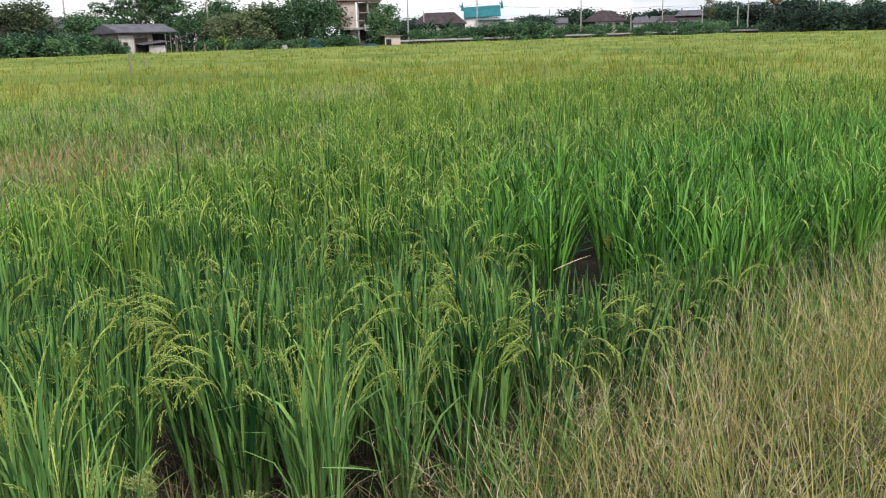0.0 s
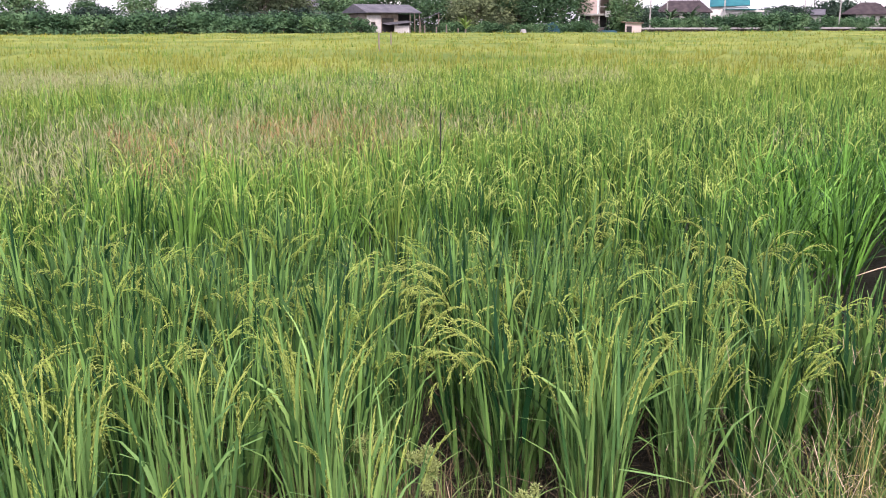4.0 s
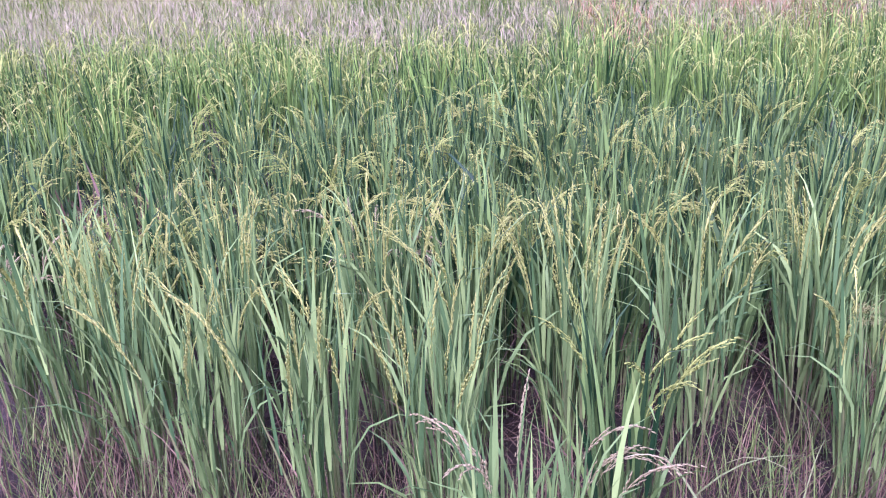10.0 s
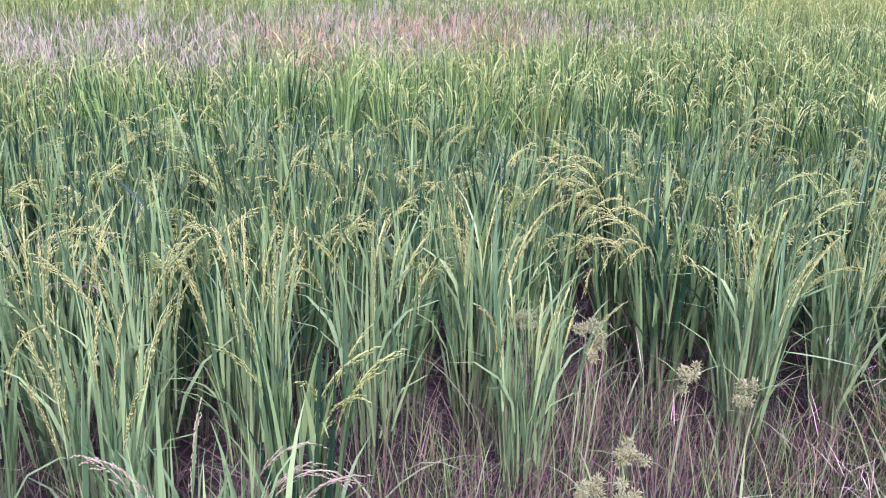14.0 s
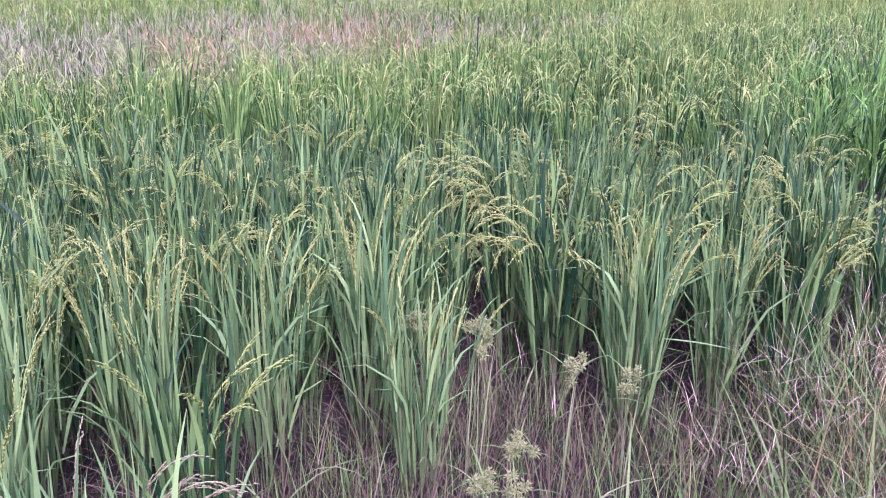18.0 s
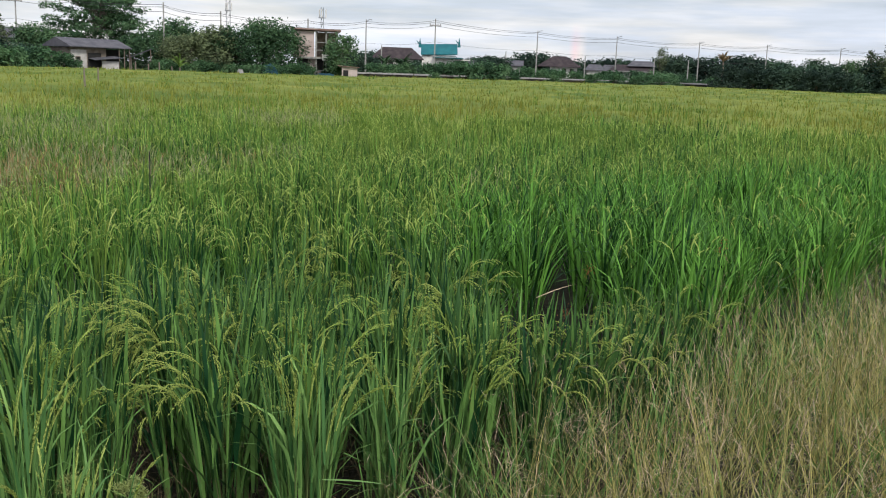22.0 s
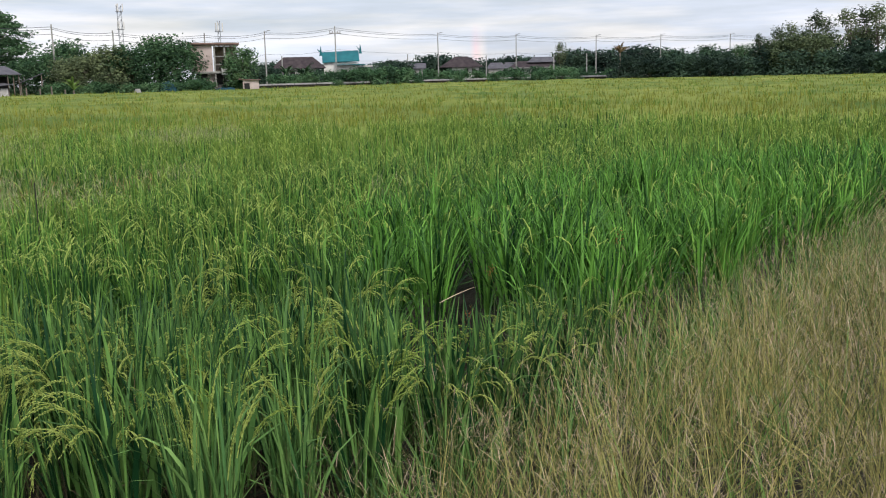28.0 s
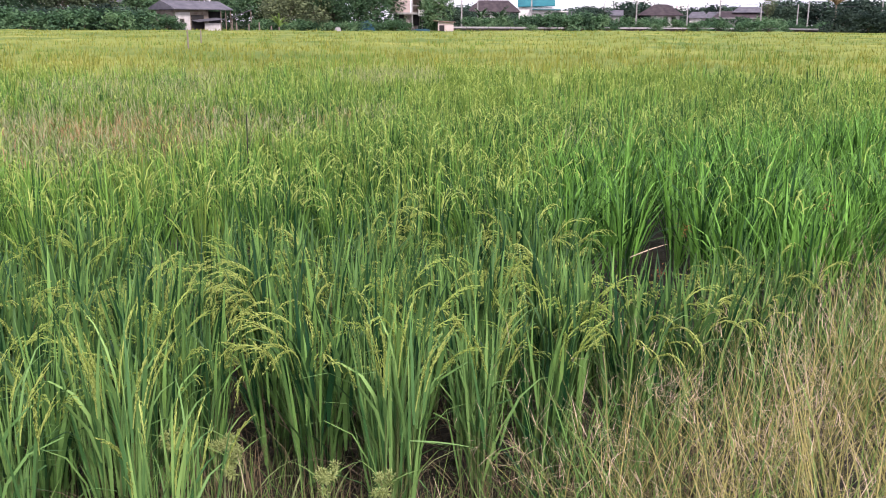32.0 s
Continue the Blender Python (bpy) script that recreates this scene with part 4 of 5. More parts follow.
BROAD = tree(21, 8.5, 8.5, 0.1, 26, M_TREE, "dark green broadleaf tree at the field's far edge", 1.0, 0.24, 0.66)
ROUND = tree(22, 7.3, 5.4, 0.5, 16, M_TREE, "small round dark green tree beside the house", 1.0, 0.22, 0.95)
OLIVE = tree(23, 8.0, 7.6, 0.1, 20, M_TREEOLIVE, "thin-leaved olive-green tree at the field's far edge", 1.0, 0.22, 0.65)
SHRUB = tree(24, 3.6, 5.6, 0.0, 14, M_BUSH, "low green bush at the field's edge", 1.0, 0.23, 0.68, 3)
LOWTREE = tree(25, 5.4, 7.6, 0.0, 20, M_WOODLEAF, "dark green low tree along the road", 1.0, 0.27, 0.74, 2)
WISPY = tree(26, 12.0, 5.0, 4.0, 14, M_TREEOLIVE, "tall thin tree with feathery grey-green crown", 0.8, 0.22, 0.55)
UMBRELLA = tree(27, 14.7, 19.0, 5.0, 72, M_TREE, "large dark spreading tree with layered crown behind the shed", 0.62, 0.26, 1.35, 3,
                ((5.0, 7.0), (6.3, 8.4), (7.6, 9.2), (9.0, 8.8), (10.4, 7.6), (11.8, 6.0), (13.0, 4.2), (13.9, 2.4)))

ROW = "trees along the field's far edge"
HEDGE = "bushes of the hedge"
put(UMBRELLA, -17.2, 176, 0)
for az, d, turn, s in [(-28.6, 168, 10, 0.72), (-27.0, 172, 80, 0.85), (-26.0, 165, 150, 1.0), (-20.7, 166, 200, 0.9), (-19.9, 172, 300, 0.85), (-31.5, 170, 40, 0.9),
                       (-34.5, 175, 140, 0.8), (-38.0, 165, 240, 0.95), (-14.1, 153, 20, 0.84), (-12.9, 157, 110, 1.06), (-9.6, 150, 60, 0.93), (-8.1, 154, 170, 1.12),
                       (-6.9, 151, 250, 1.0), (-11.3, 158, 30, 0.8), (-15.4, 166, 90, 0.74), (-16.3, 170, 200, 0.66)]:
    put(BROAD, az, d, turn, s, ROW)
for az, d, turn, s in [(-24.6, 160, 10, 1.12), (-23.4, 162, 100, 1.18), (-12.3, 149, 30, 0.8), (-10.9, 149, 120, 0.98), (-22.6, 168, 190, 0.95), (-10.3, 152, 300, 0.86), (-13.0, 149, 210, 0.75)]:
    put(OLIVE, az, d, turn, s, ROW)
put(ROUND, -3.35, 150, 0, 1.0, ROW)
put(ROUND, -3.9, 153, 90, 0.8, ROW)
hr = np.random.default_rng(31)
for i in range(34):
    az = -50 + 0.94 * i
    if az > -19.9:
        break
    put(SHRUB, az + hr.uniform(-0.2, 0.2), np.interp(az, [-70, -45, -20], [122, 126, 136]) + hr.uniform(0, 3), hr.uniform(0, 360), hr.uniform(0.88, 1.12), HEDGE)
for i in range(18):
    az = -49.6 + 1.8 * i
    if az > -20.6:
        break
    put(LOWTREE, az + hr.uniform(-0.5, 0.5), 140 + hr.uniform(0, 8), hr.uniform(0, 360), hr.uniform(0.72, 0.86), HEDGE)
# scrub under the trees and along the road
for az, d, s in [(-13.5, 146, 0.6), (-11.4, 146, 0.55), (-9.8, 146, 0.6), (-8.2, 146, 0.6), (-6.9, 146, 0.5), (-1.4, 185, 0.95), (-0.4, 180, 0.9), (0.6, 188, 1.0), (1.9, 184, 1.05),
                 (2.8, 182, 1.1), (3.6, 186, 1.2), (4.5, 184, 1.15), (5.4, 188, 1.25), (6.3, 190, 1.15), (7.1, 196, 0.8), (8.8, 205, 0.9), (9.8, 210, 1.0), (10.7, 212, 0.95),
                 (11.9, 210, 0.8), (13.0, 190, 0.85), (14.4, 195, 0.75), (15.2, 192, 0.85), (15.9, 195, 0.85), (17.0, 215, 0.7), (18.8, 215, 0.8)]:
    put(SHRUB, az, d, hr.uniform(0, 360), s, "bushes along the road")
for az, d, s in [(-3.0, 196, 1.1), (-2.4, 198, 1.0), (-4.4, 190, 0.8), (-1.9, 200, 0.95), (-1.2, 205, 0.85), (-0.3, 200, 0.62), (0.4, 203, 0.7), (0.9, 206, 0.75), (1.6, 212, 0.6), (3.2, 214, 0.66), (4.0, 210, 0.75), (5.2, 208, 1.0), (6.2, 206, 1.05), (7.8, 262, 1.5), (8.6, 270, 1.55), (9.6, 290, 1.5), (10.4, 295, 1.4),
                 (12.2, 300, 0.95), (13.0, 300, 1.05), (13.8, 305, 0.95), (15.9, 300, 1.6), (16.6, 300, 1.8), (17.6, 305, 1.7), (18.6, 300, 1.7), (19.6, 290, 1.8), (20.6, 280, 1.8), (21.6, 290, 1.7)]:
    put(LOWTREE, az, d, hr.uniform(0, 360), s, "dark trees behind the road")
for i, az in enumerate(np.arange(20.0, 37.5, 0.82)):
    s = float(np.interp(az, [20, 22, 26, 28, 37], [0.9, 1.0, 1.05, 1.12, 1.15]))
    put(LOWTREE, float(az) + hr.uniform(-0.2, 0.2), 188 - 1.1 * (az - 20) + (hr.uniform(-9, -5) if i % 3 else hr.uniform(0, 4)), hr.uniform(0, 360), s * (hr.uniform(0.7, 0.95) if i % 3 else hr.uniform(1.05, 1.22)), "dark wood beside the field")
for az, d, s in [(22.4, 190, 0.74), (24.2, 188, 0.8), (26.1, 186, 0.78), (27.6, 184, 0.84)]:
    put(BROAD, az, d, hr.uniform(0, 360), s, "dark wood beside the field")
for az, d, s in [(28.0, 178, 0.78), (28.8, 180, 0.85), (29.9, 176, 0.98), (30.6, 178, 0.9), (31.8, 176, 1.0), (32.6, 178, 1.02), (33.3, 175, 1.05), (34.6, 178, 0.85), (35.6, 176, 0.95), (27.2, 180, 0.7)]:
    put(WISPY, az, d, hr.uniform(0, 360), s, "tall thin trees above the wood")
put(WISPY, 15.75, 282, 40, 0.95)
for i in range(30):
    az = -1.6 + 0.62 * i
    put(LOWTREE, az + hr.uniform(-0.2, 0.2), 318 + hr.uniform(-6, 6), hr.uniform(0, 360), hr.uniform(1.15, 1.6), "dark trees behind the houses")
for i in range(26):
    az = 1.0 + 0.66 * i
    if hr.uniform(0, 1) < 0.8 and not 9.6 < az < 11.2:
        put(SHRUB, az + hr.uniform(-0.25, 0.25), 232 + hr.uniform(-6, 6), hr.uniform(0, 360), hr.uniform(0.7, 1.25), "bushes before the houses")
put(SHRUB, -18.5, 143, 40, 0.62, HEDGE)
put(SHRUB, -19.3, 141, 140, 0.85, HEDGE)
for az, d, s in [(28.6, 172, 1.0), (30.3, 171, 1.0), (29.5, 172, 0.9)]:
    put(OLIVE, az, d, hr.uniform(0, 360), s, ROW)
for i in range(30):
    az = -14.2 + 0.38 * i
    if not -5.3 < az < -2.4:
        put(SHRUB, az, 146.5 + hr.uniform(-1, 2), hr.uniform(0, 360), hr.uniform(0.5, 0.75), "bushes under the trees")
for i in range(48):
    az = -2.4 + 0.47 * i
    d = float(np.interp(az, [-3, 4, 8, 12, 16, 20], [170, 179, 197, 208, 210, 202]))
    if hr.uniform(0, 1) < 0.75:
        put(SHRUB, az + hr.uniform(-0.2, 0.2), d + (10 + hr.uniform(0, 4) if i % 5 else -3), hr.uniform(0, 360), hr.uniform(0.35, 0.7), "bushes along the road")
for ob in (BROAD, ROUND, OLIVE, SHRUB, LOWTREE, WISPY, UMBRELLA):
    for o in (*ob.children_recursive, ob):
        bpy.data.objects.remove(o)


# ---- palms and the banana plant ----
def frond_plant(name, az, d, trunk, fronds, length, width, mat, label, category, trunk_r):
    r = np.random.default_rng(int(d * 10))
    p = new(name)
    x, y = far_at(az, d)
    part("trunk", limb_mesh("trunk", [[((0, 0, -0.1), trunk_r * 1.4), ((0, 0, trunk * 0.5), trunk_r), ((0, 0, trunk), trunk_r * 0.8)]], M_BARK), p)
    for i in range(fronds):
        a = np.full(7, 2 * math.pi * i / fronds + r.uniform(-0.3, 0.3)) + np.linspace(-0.12, 0.12, 7)
        lean, bend = r.uniform(0.15, 0.9), r.uniform(0.9, 1.7)
        v, f = ribbons(np.tile([[0, 0, trunk]], (7, 1)), a, np.full(7, lean) + r.normal(0, 0.05, 7), np.full(7, bend), np.full(7, length * r.uniform(0.8, 1.1)) * np.linspace(0.9, 1, 7), np.full(7, width / 3), 6, r.uniform(-0.8, 0.8, 7))
        part("frond", quads_mesh("frond", v, f, [mat]), p)
    p.matrix_basis = pose(x, y, 0)
    return tagged(p, label, category)


M_BANANA = material("banana leaf", (0.14, 0.28, 0.06), (0.28, 0.4, 0.1), 0.5, scale=1.0, through_light=0.3)
M_PALMDRY = material("withered palm", (0.22, 0.15, 0.08), (0.36, 0.26, 0.14), 0.8, scale=1.0)
frond_plant("banana_plant", -12.75, 143.5, 1.3, 9, 2.4, 0.6, M_BANANA, "pale green banana plant at the field's edge", "banana plant", 0.14)
frond_plant("palm", 19.25, 197, 5.8, 14, 2.8, 0.8, M_PALMDRY, "palm with brown withered fronds by the road", "palm", 0.2)
frond_plant("palm", 0.35, 190, 2.6, 16, 3.8, 1.0, M_TREE, "dark green palm with drooping fronds behind the road", "palm", 0.2)
frond_plant("palm", -0.75, 194, 2.9, 14, 3.2, 0.9, M_TREE, "dark green palm with drooping fronds behind the road", "palm", 0.18)


# ---- buildings ----
def roof_mesh(name, mat, sx, sy, h, hip=0.0, thick=0.12):
    """A pitched roof, ridge along x; hip: how far the ridge is drawn in at each end."""
    bm = bmesh.new()
    for dz in (0.0, thick):
        for a, b, c in ((-sx / 2, -sy / 2, 0), (sx / 2, -sy / 2, 0), (sx / 2, sy / 2, 0), (-sx / 2, sy / 2, 0), (-sx / 2 + hip, 0, h), (sx / 2 - hip, 0, h)):
            bm.verts.new((a, b, c + dz))
    v = list(bm.verts)
    for o in (0, 6):
        for q in ((0, 1, 5, 4), (2, 3, 4, 5), (1, 2, 5), (3, 0, 4)):
            if hip or len(q) == 4:
                bm.faces.new([v[o + i] for i in (q if o else q[::-1])])
    for a, b in ((0, 1), (1, 2), (2, 3), (3, 0)):
        bm.faces.new((v[a], v[b], v[b + 6], v[a + 6]))
    if not hip:
        for tri in ((1, 2, 5), (3, 0, 4)):
            bm.faces.new([v[i + 6] for i in tri])
    bmesh.ops.recalc_face_normals(bm, faces=bm.faces[:])
    me = bpy.data.meshes.new(name)
    bm.to_mesh(me)
    bm.free()
    me.materials.append(mat)
    return me


def roof(mat, parent, x, y, z, sx, sy, h, hip=0.0, label="", rz=0.0, ry=0.0):
    ob = part("roof", roof_mesh("roof", mat, sx, sy, h, hip), parent, label)
    ob.matrix_basis = pose(x, y, z, 0, ry, rz)
    return ob


def building(name, az, d, label, category, turn=0.0, z=0.0):
    b = new(name)
    x, y = far_at(az, d)
    b.matrix_basis = pose(x, y, z, 0, 0, -az + turn)
    return tagged(b, label, category)


def window(parent, x, y, z, w, h, rail=True):
    """A window in a wall facing the field: frame, dark pane, sill."""
    f = box("window", M_DARKROOM, parent, x, y, z, w, 0.06, h, bevel=0.01)
    for sx in (-1, 1):
        box("frame", M_WOOD, f, sx * w / 2, -0.03, -h / 2, 0.09, 0.09, h, bevel=0.01)
    box("frame", M_WOOD, f, 0, -0.03, h / 2 - 0.05, w, 0.09, 0.09, bevel=0.01)
    box("sill", M_CONCRETE, f, 0, -0.06, -h / 2 - 0.1, w + 0.2, 0.2, 0.1, bevel=0.01)
    return f


# tin-roofed shed by the field
shed = building("shed", -17.75, 147, "low weathered shed with grey sheet roof and white side wall", "shed", 36)
box("wall", M_WOOD, shed, -1.6, 0, -0.1, 6.0, 4.6, 3.7, label="grey weathered board wall")
box("wall", M_WHITEWASH, shed, -3.2, -2.36, -0.1, 2.5, 0.12, 3.4, label="whitewashed wall panel")
# flat slab on the wall, its near-black colour standing for the unlit room
box("doorway", M_DARKROOM, shed, -0.6, -2.34, 0.0, 2.2, 0.08, 2.9, bevel=0.01)
# added panel closes the open bay, its near-black colour standing for shade inside
box("partition", M_DARKROOM, shed, 3.3, -0.4, -0.1, 3.7, 0.15, 3.6, bevel=0.01, label="near-black panel standing for the shade in the open bay")
box("back_wall", M_WOOD, shed, 3.3, 1.9, -0.1, 3.8, 0.2, 3.5)
box("wall", M_WHITEWASH, shed, 1.4, -3.2, -0.1, 2.8, 0.12, 1.9, label="low whitewashed wall panel")
box("awning", M_ROOFGREY, shed, 0.6, -3.1, 2.2, 4.6, 1.7, 0.08, ry=-5, rx=8, label="tilted tin awning")
roof(M_ROOFGREY, shed, 0.0, 0, 3.65, 10.4, 6.6, 1.2, label="grey corrugated sheet roof")
for i in range(20):
    box("roof_rib", M_ROOFGREY, shed, -4.9 + 0.515 * i, -1.66, 4.3, 0.07, 3.45, 0.05, rx=20.0, bevel=0.01)
for x in (3.2, 4.1, 5.0):
    tube("post", M_WOOD, shed, (x, -2.9, -0.1), (x, -2.9, 3.75), 0.07)
window(shed, -3.4, -2.44, 1.9, 0.7, 0.45)
lean = building("lean_to", -14.9, 149, "small open lean-to with tilted grey sheet roof", "shed")
box("roof", M_ROOFGREY, lean, 0, 0, 3.1, 3.4, 3.6, 0.12, ry=-22, label="grey sheet roof")
for x, h in ((-1.4, 2.7), (1.4, 3.8)):
    for y in (-1.5, 1.5):
        tube("post", M_WOOD, lean, (x, y, -0.1), (x, y, h), 0.07)
# house with the grey roof behind the hedge
h0 = building("house", -21.6, 176, "grey-roofed house half hidden behind trees", "house", 12)
box("wall", M_WHITE, h0, 0, 0, -0.1, 5.0, 5.0, 5.0)
roof(M_ROOFGREY, h0, 0, 0, 4.9, 7.0, 6.5, 1.9, 0.0)
# unfinished house
uh = building("unfinished_house", -4.9, 155, "unfinished two-storey house with pink plaster and open frame", "house")
uh.matrix_basis = uh.matrix_basis @ Matrix.Diagonal((1.05, 1.0, 1.12, 1.0))
box("wall", M_PINK, uh, -1.7, 0, 3.1, 3.0, 5.0, 3.7, label="pinkish bare plaster wall")
box("wall", M_PINK, uh, -0.9, 0.4, -0.1, 3.6, 4.2, 3.1)
box("floor_slab", M_CONCRETE, uh, 0.3, 0, 2.95, 7.0, 5.6, 0.28)
box("roof", M_ROOFRED, uh, 0.0, 0, 6.9, 7.6, 6.4, 0.22, ry=0.8, label="thin reddish roof slab")
for x in (-3.2, 0.1, 1.6, 3.2):
    for y in (-2.5, 2.5):
        box("column", M_CONCRETE, uh, x, y, -0.1, 0.24, 0.24, 7.0)
box("rail", M_CONCRETE, uh, 1.6, -2.55, 5.2, 3.4, 0.1, 0.12)
box("rail", M_CONCRETE, uh, 1.6, -2.55, 4.1, 3.4, 0.1, 0.12)
box("balcony", M_WHITE, uh, 2.3, -2.9, 2.75, 2.6, 1.2, 0.9, label="whitish balcony edge")
window(uh, -1.9, -2.15, 1.5, 1.6, 1.9)
window(uh, 0.6, -1.75, 1.4, 1.2, 1.9)
box("back_wall", M_WOOD, uh, 1.8, 2.2, 3.2, 3.4, 0.2, 3.6)
# hut and the blue net beside the house
hut = building("hut", -3.05, 148.5, "small whitish hut with open dark doorway", "hut")
box("wall", M_PINK, hut, 0.5, 0, -0.1, 2.4, 2.2, 2.3, label="stained whitish wall")
# slab on a closed wall, coloured near-black for the shade within
box("doorway", M_DARKROOM, hut, -0.1, -1.12, 0.0, 0.8, 0.05, 1.7, bevel=0.01)
box("roof", M_ROOFRED, hut, 0.3, 0, 2.2, 3.4, 3.0, 0.1, ry=3)
for i, (az, w, h) in enumerate(((-4.3, 5.5, 1.15), (-7.6, 3.0, 2.2))):
    net = building("net_heap", az, 146.0, "heap covered with dark blue-green net", "net")
    r = np.random.default_rng(50 + i)
    u, t = np.meshgrid(np.linspace(-1, 1, 15), np.linspace(-1, 1, 9), indexing="ij")
    zz = h * (1 - u ** 2) ** 0.6 * (1 - t ** 2) ** 0.6 * (1 + 0.16 * np.sin(5 * u + i) * np.sin(4 * t)) - 0.05
    nv = np.stack([u * w / 2, t * 1.4, zz], -1).reshape(-1, 3)
    q = (np.arange(14)[:, None] * 9 + np.arange(8)[None, :]).ravel()
    part("cover", quads_mesh("cover", nv, np.stack([q, q + 9, q + 10, q + 1], 1), [M_TEALNET], smooth=True), net)
# jar at the field's edge
bm = bmesh.new()
for k, (rr, zz) in enumerate(((0.35, 0), (0.55, 0.3), (0.6, 0.7), (0.45, 1.05), (0.36, 1.15), (0.42, 1.2))):
    bmesh.ops.create_circle(bm, segments=14, radius=rr, matrix=Matrix.Translation((0, 0, zz)))
bm.verts.ensure_lookup_table()
for k in range(5):
    for s in range(14):
        a, b = k * 14 + s, k * 14 + (s + 1) % 14
        bm.faces.new([bm.verts[i] for i in (a, b, b + 14, a + 14)])
jar = new("water_jar", from_bm("water_jar", bm, M_CONCRETE))
jar.matrix_basis = pose(*far_at(-9.3, 144), 0.0) @ Matrix.Diagonal((0.85, 0.85, 1.1, 1))
tagged(jar, "pale concrete water jar at the field's edge", "jar")
# brown-roofed house and the temple hall
bh = building("house", 0.0, 232, "house with a broad brown tiled roof", "house")
box("wall", M_WHITE, bh, 0, 0, -0.1, 8.0, 6.0, 4.6)
roof(M_ROOFBROWN, bh, 0, 0, 4.6, 13.0, 8.0, 2.7, 3.0)
window(bh, -1.5, -3.02, 3.0, 1.2, 1.2)
window(bh, 1.6, -3.02, 3.0, 1.2, 1.2)
th = building("temple_hall", 2.5, 262, "temple hall with bright teal glazed roof and finials", "temple")
box("wall", M_WHITE, th, 0, 0, -0.1, 9.0, 6.0, 6.5)
roof(M_TEAL, th, 0.2, 0, 6.5, 10.0, 7.4, 2.8, 0.0, "bright teal glazed roof", ry=-2)
box("roof", M_TEAL, th, 2.6, 0, 5.6, 8.0, 9.0, 0.2)
box("porch_roof", M_WHITE, th, 6.8, 0, 5.1, 5.0, 6.0, 0.3)
for x, z in ((-5.2, 8.8), (5.6, 9.2)):
    f = tube("finial", M_TEAL, th, (x, 0, z - 0.5), (x, 0, z + 2.0), 0.45, 0.05)
    tube("tip", M_TEAL, f, (0.3, 0, -0.2), (1.0, 0, 0.7), 0.2, 0.03)
# white-walled house and the far houses
wh = building("house", 10.05, 262, "white-walled house with brown hipped roof", "house")
box("wall", M_WHITE, wh, 0, 0, -0.1, 7.4, 6.0, 4.4)
roof(M_ROOFBROWN, wh, -1.2, 0, 4.3, 12.0, 8.5, 2.8, 4.2)
window(wh, 0.2, -3.02, 2.8, 1.0, 1.1)
window(wh, 2.2, -3.02, 2.8, 1.0, 1.1)
lh = building("house", 14.2, 268, "long low house with stepped pale-edged roofs", "house")
box("wall", M_CONCRETE, lh, 0, 0, -0.1, 10.0, 6.0, 3.8)
roof(M_ROOFBROWN, lh, -0.5, 0, 3.7, 13.5, 8.0, 1.8, 2.5)
roof(M_ROOFGREY, lh, 2.0, 0.5, 5.2, 8.0, 5.5, 1.4, 1.5)
box("eave", M_CONCRETE, lh, 0, -4.0, 3.65, 13.6, 0.2, 0.22)
gh = building("house", 7.1, 240, "small grey house behind the road", "house")
box("wall", M_CONCRETE, gh, 0, 0, -0.1, 3.4, 3.4, 4.2)
roof(M_ROOFGREY, gh, 0, 0, 4.0, 4.6, 4.4, 1.3, 0.0)
for az, w in ((11.9, 5.0), (12.9, 6.0), (4.9, 6.5), (6.4, 5.0)):
    fh = building("house", az, 300, "far white house behind trees", "house")
    box("wall", M_WHITE, fh, 0, 0, -0.1, w, 5.0, 4.0)
    roof(M_ROOFGREY, fh, 0, 0, 3.9, w + 1.6, 6.5, 1.8, 1.5)

# ---- road along the far side, with its kerb wall ----
rl = [far_at(a, d) for a, d in ((-3.0, 172), (1.0, 178), (4, 182), (8, 200), (12, 212), (16, 214), (20, 206), (27, 200), (38, 196))]
road = new("road")
tagged(road, "raised asphalt road with a pale concrete edge wall", "road", kind="structure")
M_ASPHALT = material("asphalt", (0.04, 0.04, 0.042), (0.065, 0.063, 0.06), 0.9, "noise", 0.5)
for (ax, ay), (bx, by) in zip(rl[:-1], rl[1:]):
    ln, rz = math.hypot(bx - ax, by - ay), math.degrees(math.atan2(by - ay, bx - ax))
    mx, my = (ax + bx) / 2, (ay + by) / 2
    nx, ny = -(by - ay) / ln, (bx - ax) / ln
    box("embankment", M_MUD, road, mx + nx * 4, my + ny * 4, -0.1, ln, 8.0, 1.25, rz, 0.2)
    box("carriageway", M_ASPHALT, road, mx + nx * 4, my + ny * 4, 1.154, ln, 6.0, 0.04, rz)
    k = int(ln // 5) + 1
    for i in range(k):
        t = (i + 0.5) / k
        box("kerb_block", M_CONCRETE, road, ax + (bx - ax) * t, ay + (by - ay) * t, 1.1, ln / k - 0.12, 0.25, 0.3, rz, 0.03)

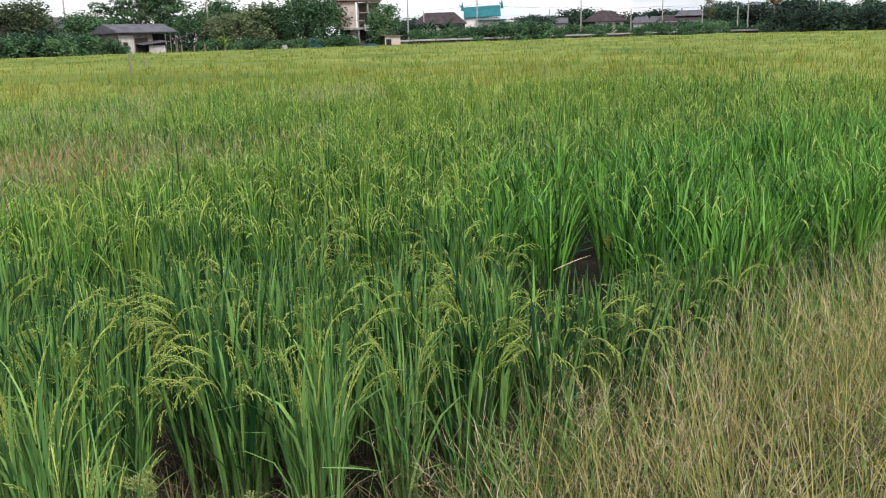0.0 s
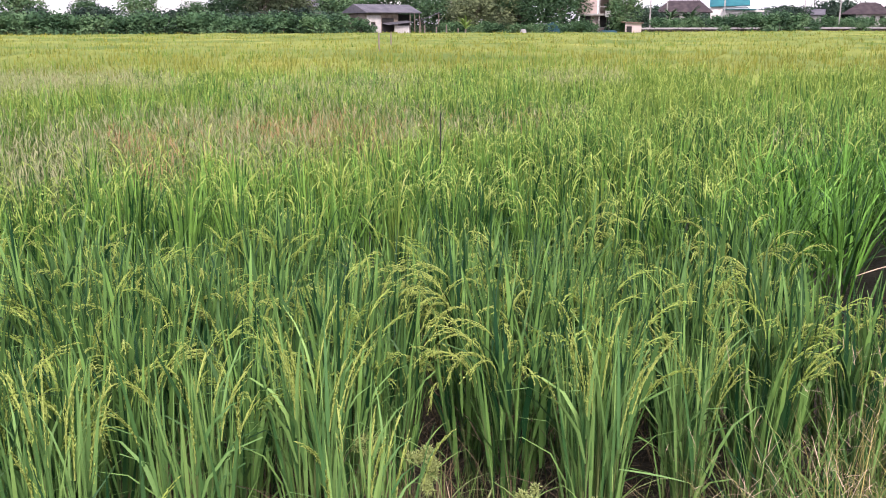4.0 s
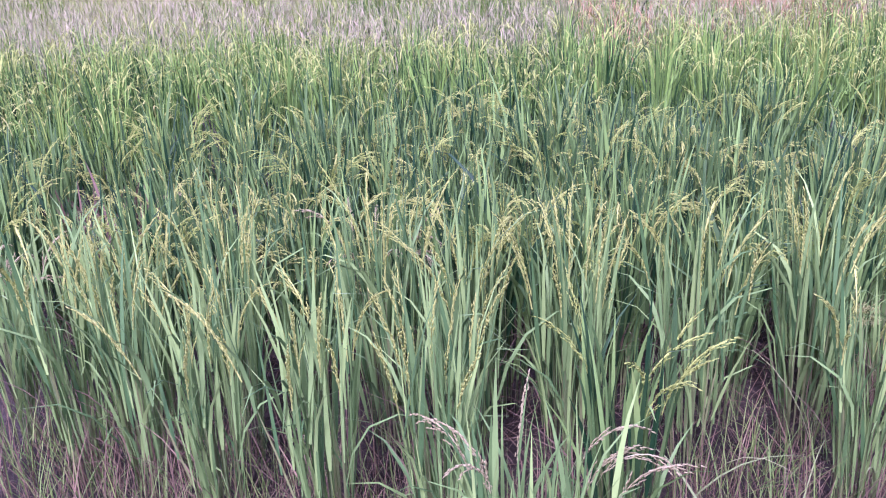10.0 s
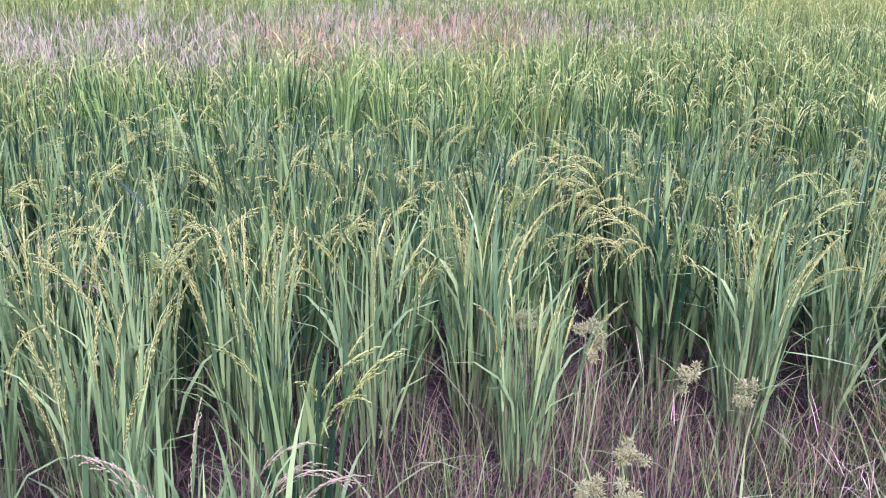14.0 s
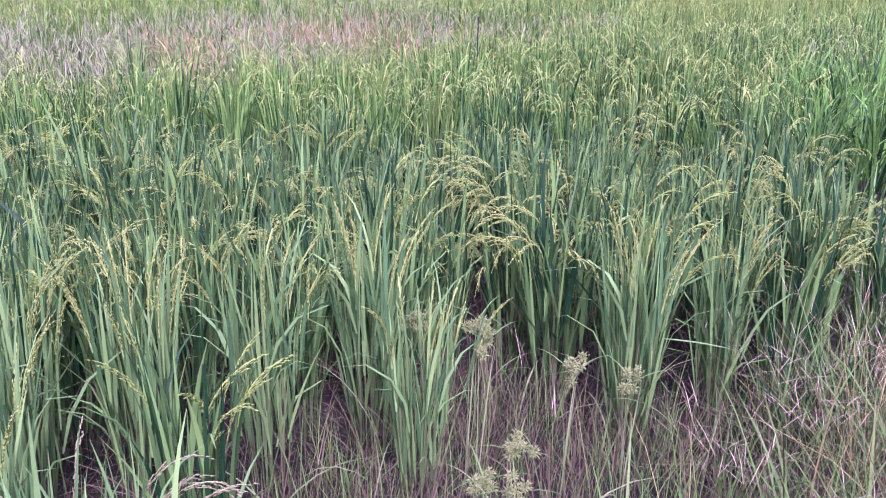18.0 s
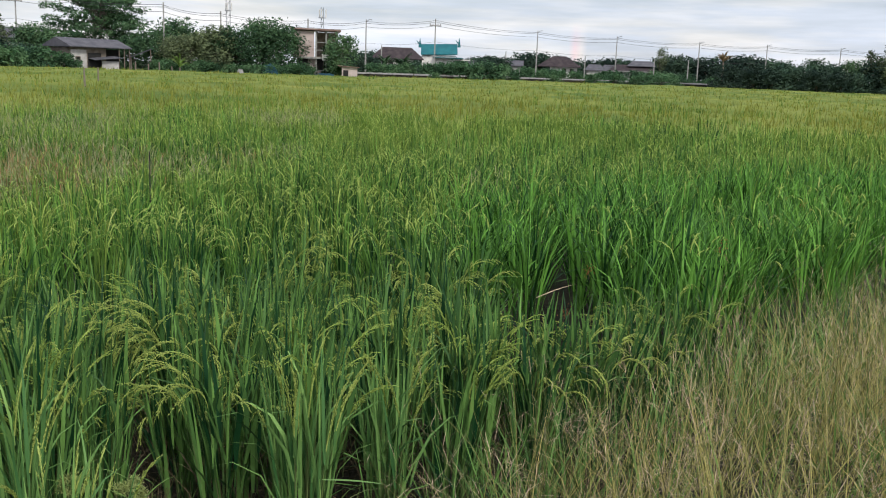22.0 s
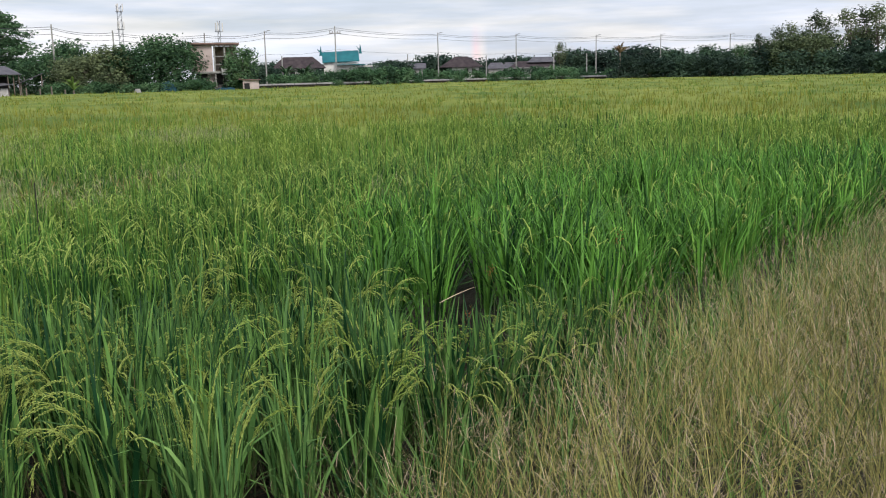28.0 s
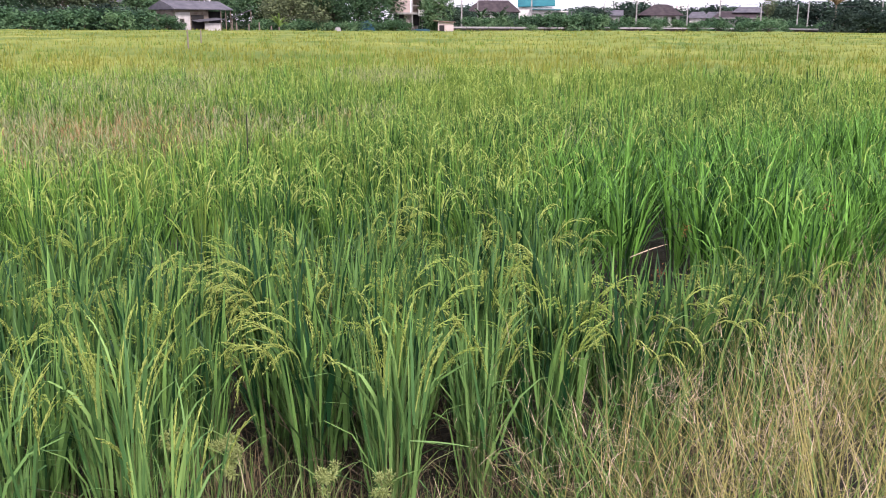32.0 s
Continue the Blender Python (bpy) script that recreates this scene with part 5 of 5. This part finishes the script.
# ---- power poles, lamps and cables ----
def power_pole(az, d, h, label, lamp=False, arm=True):
    p = new("power_pole")
    x, y = far_at(az, d)
    bm = bmesh.new()
    bmesh.ops.create_cone(bm, cap_ends=True, segments=4, radius1=0.24, radius2=0.14, depth=h, matrix=Matrix.Rotation(radians(45), 4, "Z"))
    shaft = part("shaft", from_bm("shaft", bm, M_CONCRETE), p)
    shaft.matrix_basis = pose(0, 0, h / 2 - 0.1)
    if arm:
        box("crossarm", M_CONCRETE, p, 0, -0.2, h - 1.6, 2.3, 0.16, 0.18)
        for k in (-1.0, -0.5, 0.5, 1.0):
            tube("insulator", M_WOOD, p, (k, -0.2, h - 1.42), (k, -0.2, h - 1.1), 0.07)
    if lamp:
        tube("lamp_arm", M_STEEL, p, (0, 0, h - 0.5), (0.6, -0.2, h - 0.1), 0.06)
        box("lamp_head", M_STEEL, p, 0.85, -0.25, h - 0.14, 0.5, 0.26, 0.14)
    p.matrix_basis = pose(x, y, 0, 0, 0, -az)
    return tagged(p, label, "power pole", "power poles along the road")


PALE = "pale concrete power pole with cables"
LIT = "pale concrete power pole with curved lamp arm"
ARMED = (-44.0, -32.0, -21.35, 2.25)
POLES = [(-44.0, 178, 12.6, False), (-32.0, 182, 12.6, False), (-21.35, 189, 13.4, False), (-13.6, 152, 11.0, False), (-10.4, 152, 10.1, False), (-5.35, 165, 10.2, False), (-1.9, 190, 11.7, True),
         (2.25, 190, 12.4, False), (8.4, 224, 12.2, True), (13.1, 235, 11.9, True), (17.85, 243, 11.4, True), (21.6, 262, 11.8, True), (25.5, 275, 11.8, True), (29.5, 300, 12.0, True), (34.0, 320, 12.0, False)]
for az, d, h, lamp in POLES:
    power_pole(az, d, h, LIT if lamp else PALE, lamp, az in ARMED)
for az, d, h in ((-0.95, 196, 7.0), (6.55, 215, 7.2), (15.35, 215, 6.4), (17.3, 222, 6.6), (11.3, 235, 7.0)):
    power_pole(az, d, h, "short pale concrete pole by the road", False, False)
for (a0, d0, h0, l0), (a1, d1, h1, l1) in zip(POLES[:-1], POLES[1:]):
    (ax, ay), (bx, by) = far_at(a0, d0), far_at(a1, d1)
    span = new("power_cable_span")
    tagged(span, "sagging dark overhead cables between poles", "cable", "overhead cable spans")
    for drop, off in ((0.5, -0.8), (0.75, 0.8), (1.5, 0.0), (4.6, 0.0)):
        path = []
        for i in range(13):
            t = i / 12
            path.append(((ax + (bx - ax) * t, ay + (by - ay) * t + off, h0 + (h1 - h0) * t - drop - 1.8 * t * (1 - t)), 0.042 if drop < 4 else 0.028))
        # a cable runs level, so its ring stands across it
        vs, fs = [], []
        for p, r in path:
            for k in range(4):
                an = math.pi / 2 * k + 0.78
                vs.append((p[0], p[1] + r * math.cos(an), p[2] + r * math.sin(an)))
        for i in range(12):
            for k in range(4):
                q = i * 4
                fs.append((q + k, q + (k + 1) % 4, q + 4 + (k + 1) % 4, q + 4 + k))
        part("cable", quads_mesh("cable", vs, fs, [M_WIRE]), span)

# ---- mast and aerial tower ----
def lattice(name, az, d, h, w, label, top):
    m = new(name)
    for sx in (-1, 1):
        for sy in (-1, 1):
            tube("leg", M_STEEL, m, (sx * w / 2, sy * w / 2, -0.1), (sx * w / 3, sy * w / 3, h), 0.055, 0.04, 5)
    n = int(h / 1.6)
    for i in range(n):
        z0, z1 = h * i / n, h * (i + 1) / n
        for s in (-1, 1):
            tube("brace", M_STEEL, m, (-w / 2.4, s * w / 2.4, z0), (w / 2.4, s * w / 2.4, z1), 0.035, None, 4)
            tube("brace", M_STEEL, m, (s * w / 2.4, w / 2.4, z0), (s * w / 2.4, -w / 2.4, z1), 0.035, None, 4)
    for z in top:
        for k in range(3):
            a = 2 * math.pi * k / 3 + 0.4
            box("antenna", M_WHITE, m, 0.9 * math.cos(a), 0.9 * math.sin(a), z, 0.28, 0.2, 2.0, bevel=0.03)
        bm = bmesh.new()
        bmesh.ops.create_cone(bm, cap_ends=True, segments=10, radius1=0.95, radius2=0.95, depth=0.1)
        part("platform", from_bm("platform", bm, M_STEEL), m).matrix_basis = pose(0, 0, z)
    m.matrix_basis = pose(*far_at(az, d), 0)
    return tagged(m, label, "mast")


lattice("radio_mast", -9.95, 262, 22.0, 1.3, "grey lattice radio mast with panel antennas", (16.0, 20.5))
lattice("aerial_tower", -4.5, 230, 16.0, 0.7, "thin grey lattice tower with small antennas", (13.6,))

# ---- stakes in the field ----
def stake(name, x, y, h, r, mat, label, lean_deg=0.0):
    bm = bmesh.new()
    bmesh.ops.create_cone(bm, cap_ends=True, segments=8, radius1=r, radius2=r * 0.85, depth=h)
    ob = new(name, from_bm(name, bm, mat, r * 0.2))
    ob.matrix_basis = pose(x, y, h / 2 - 0.05, lean_deg, 0.4 * lean_deg, 0)
    return tagged(ob, label, "stake")


stake("marker_post", -14.35, 44.0, 1.66, 0.05, M_WOOD, "pale weathered marker post standing in the rice")
stake("stick", *far_at(-17.3, 60), 1.6, 0.05, M_WOOD, "thin grey stick standing in the rice", 3)
stake("stick", -2.09, 7.6, 1.36, 0.0055, M_DARKROOM, "thin black stick standing in the rice", 4)
for az, d, h in ((-15.2, 143, 1.9), (-14.5, 143, 1.7), (-13.9, 143, 2.0), (-13.2, 143, 1.5)):
    stake("fence_post", *far_at(az, d), h, 0.11, M_WOOD, "grey wooden fence post at the field's edge")
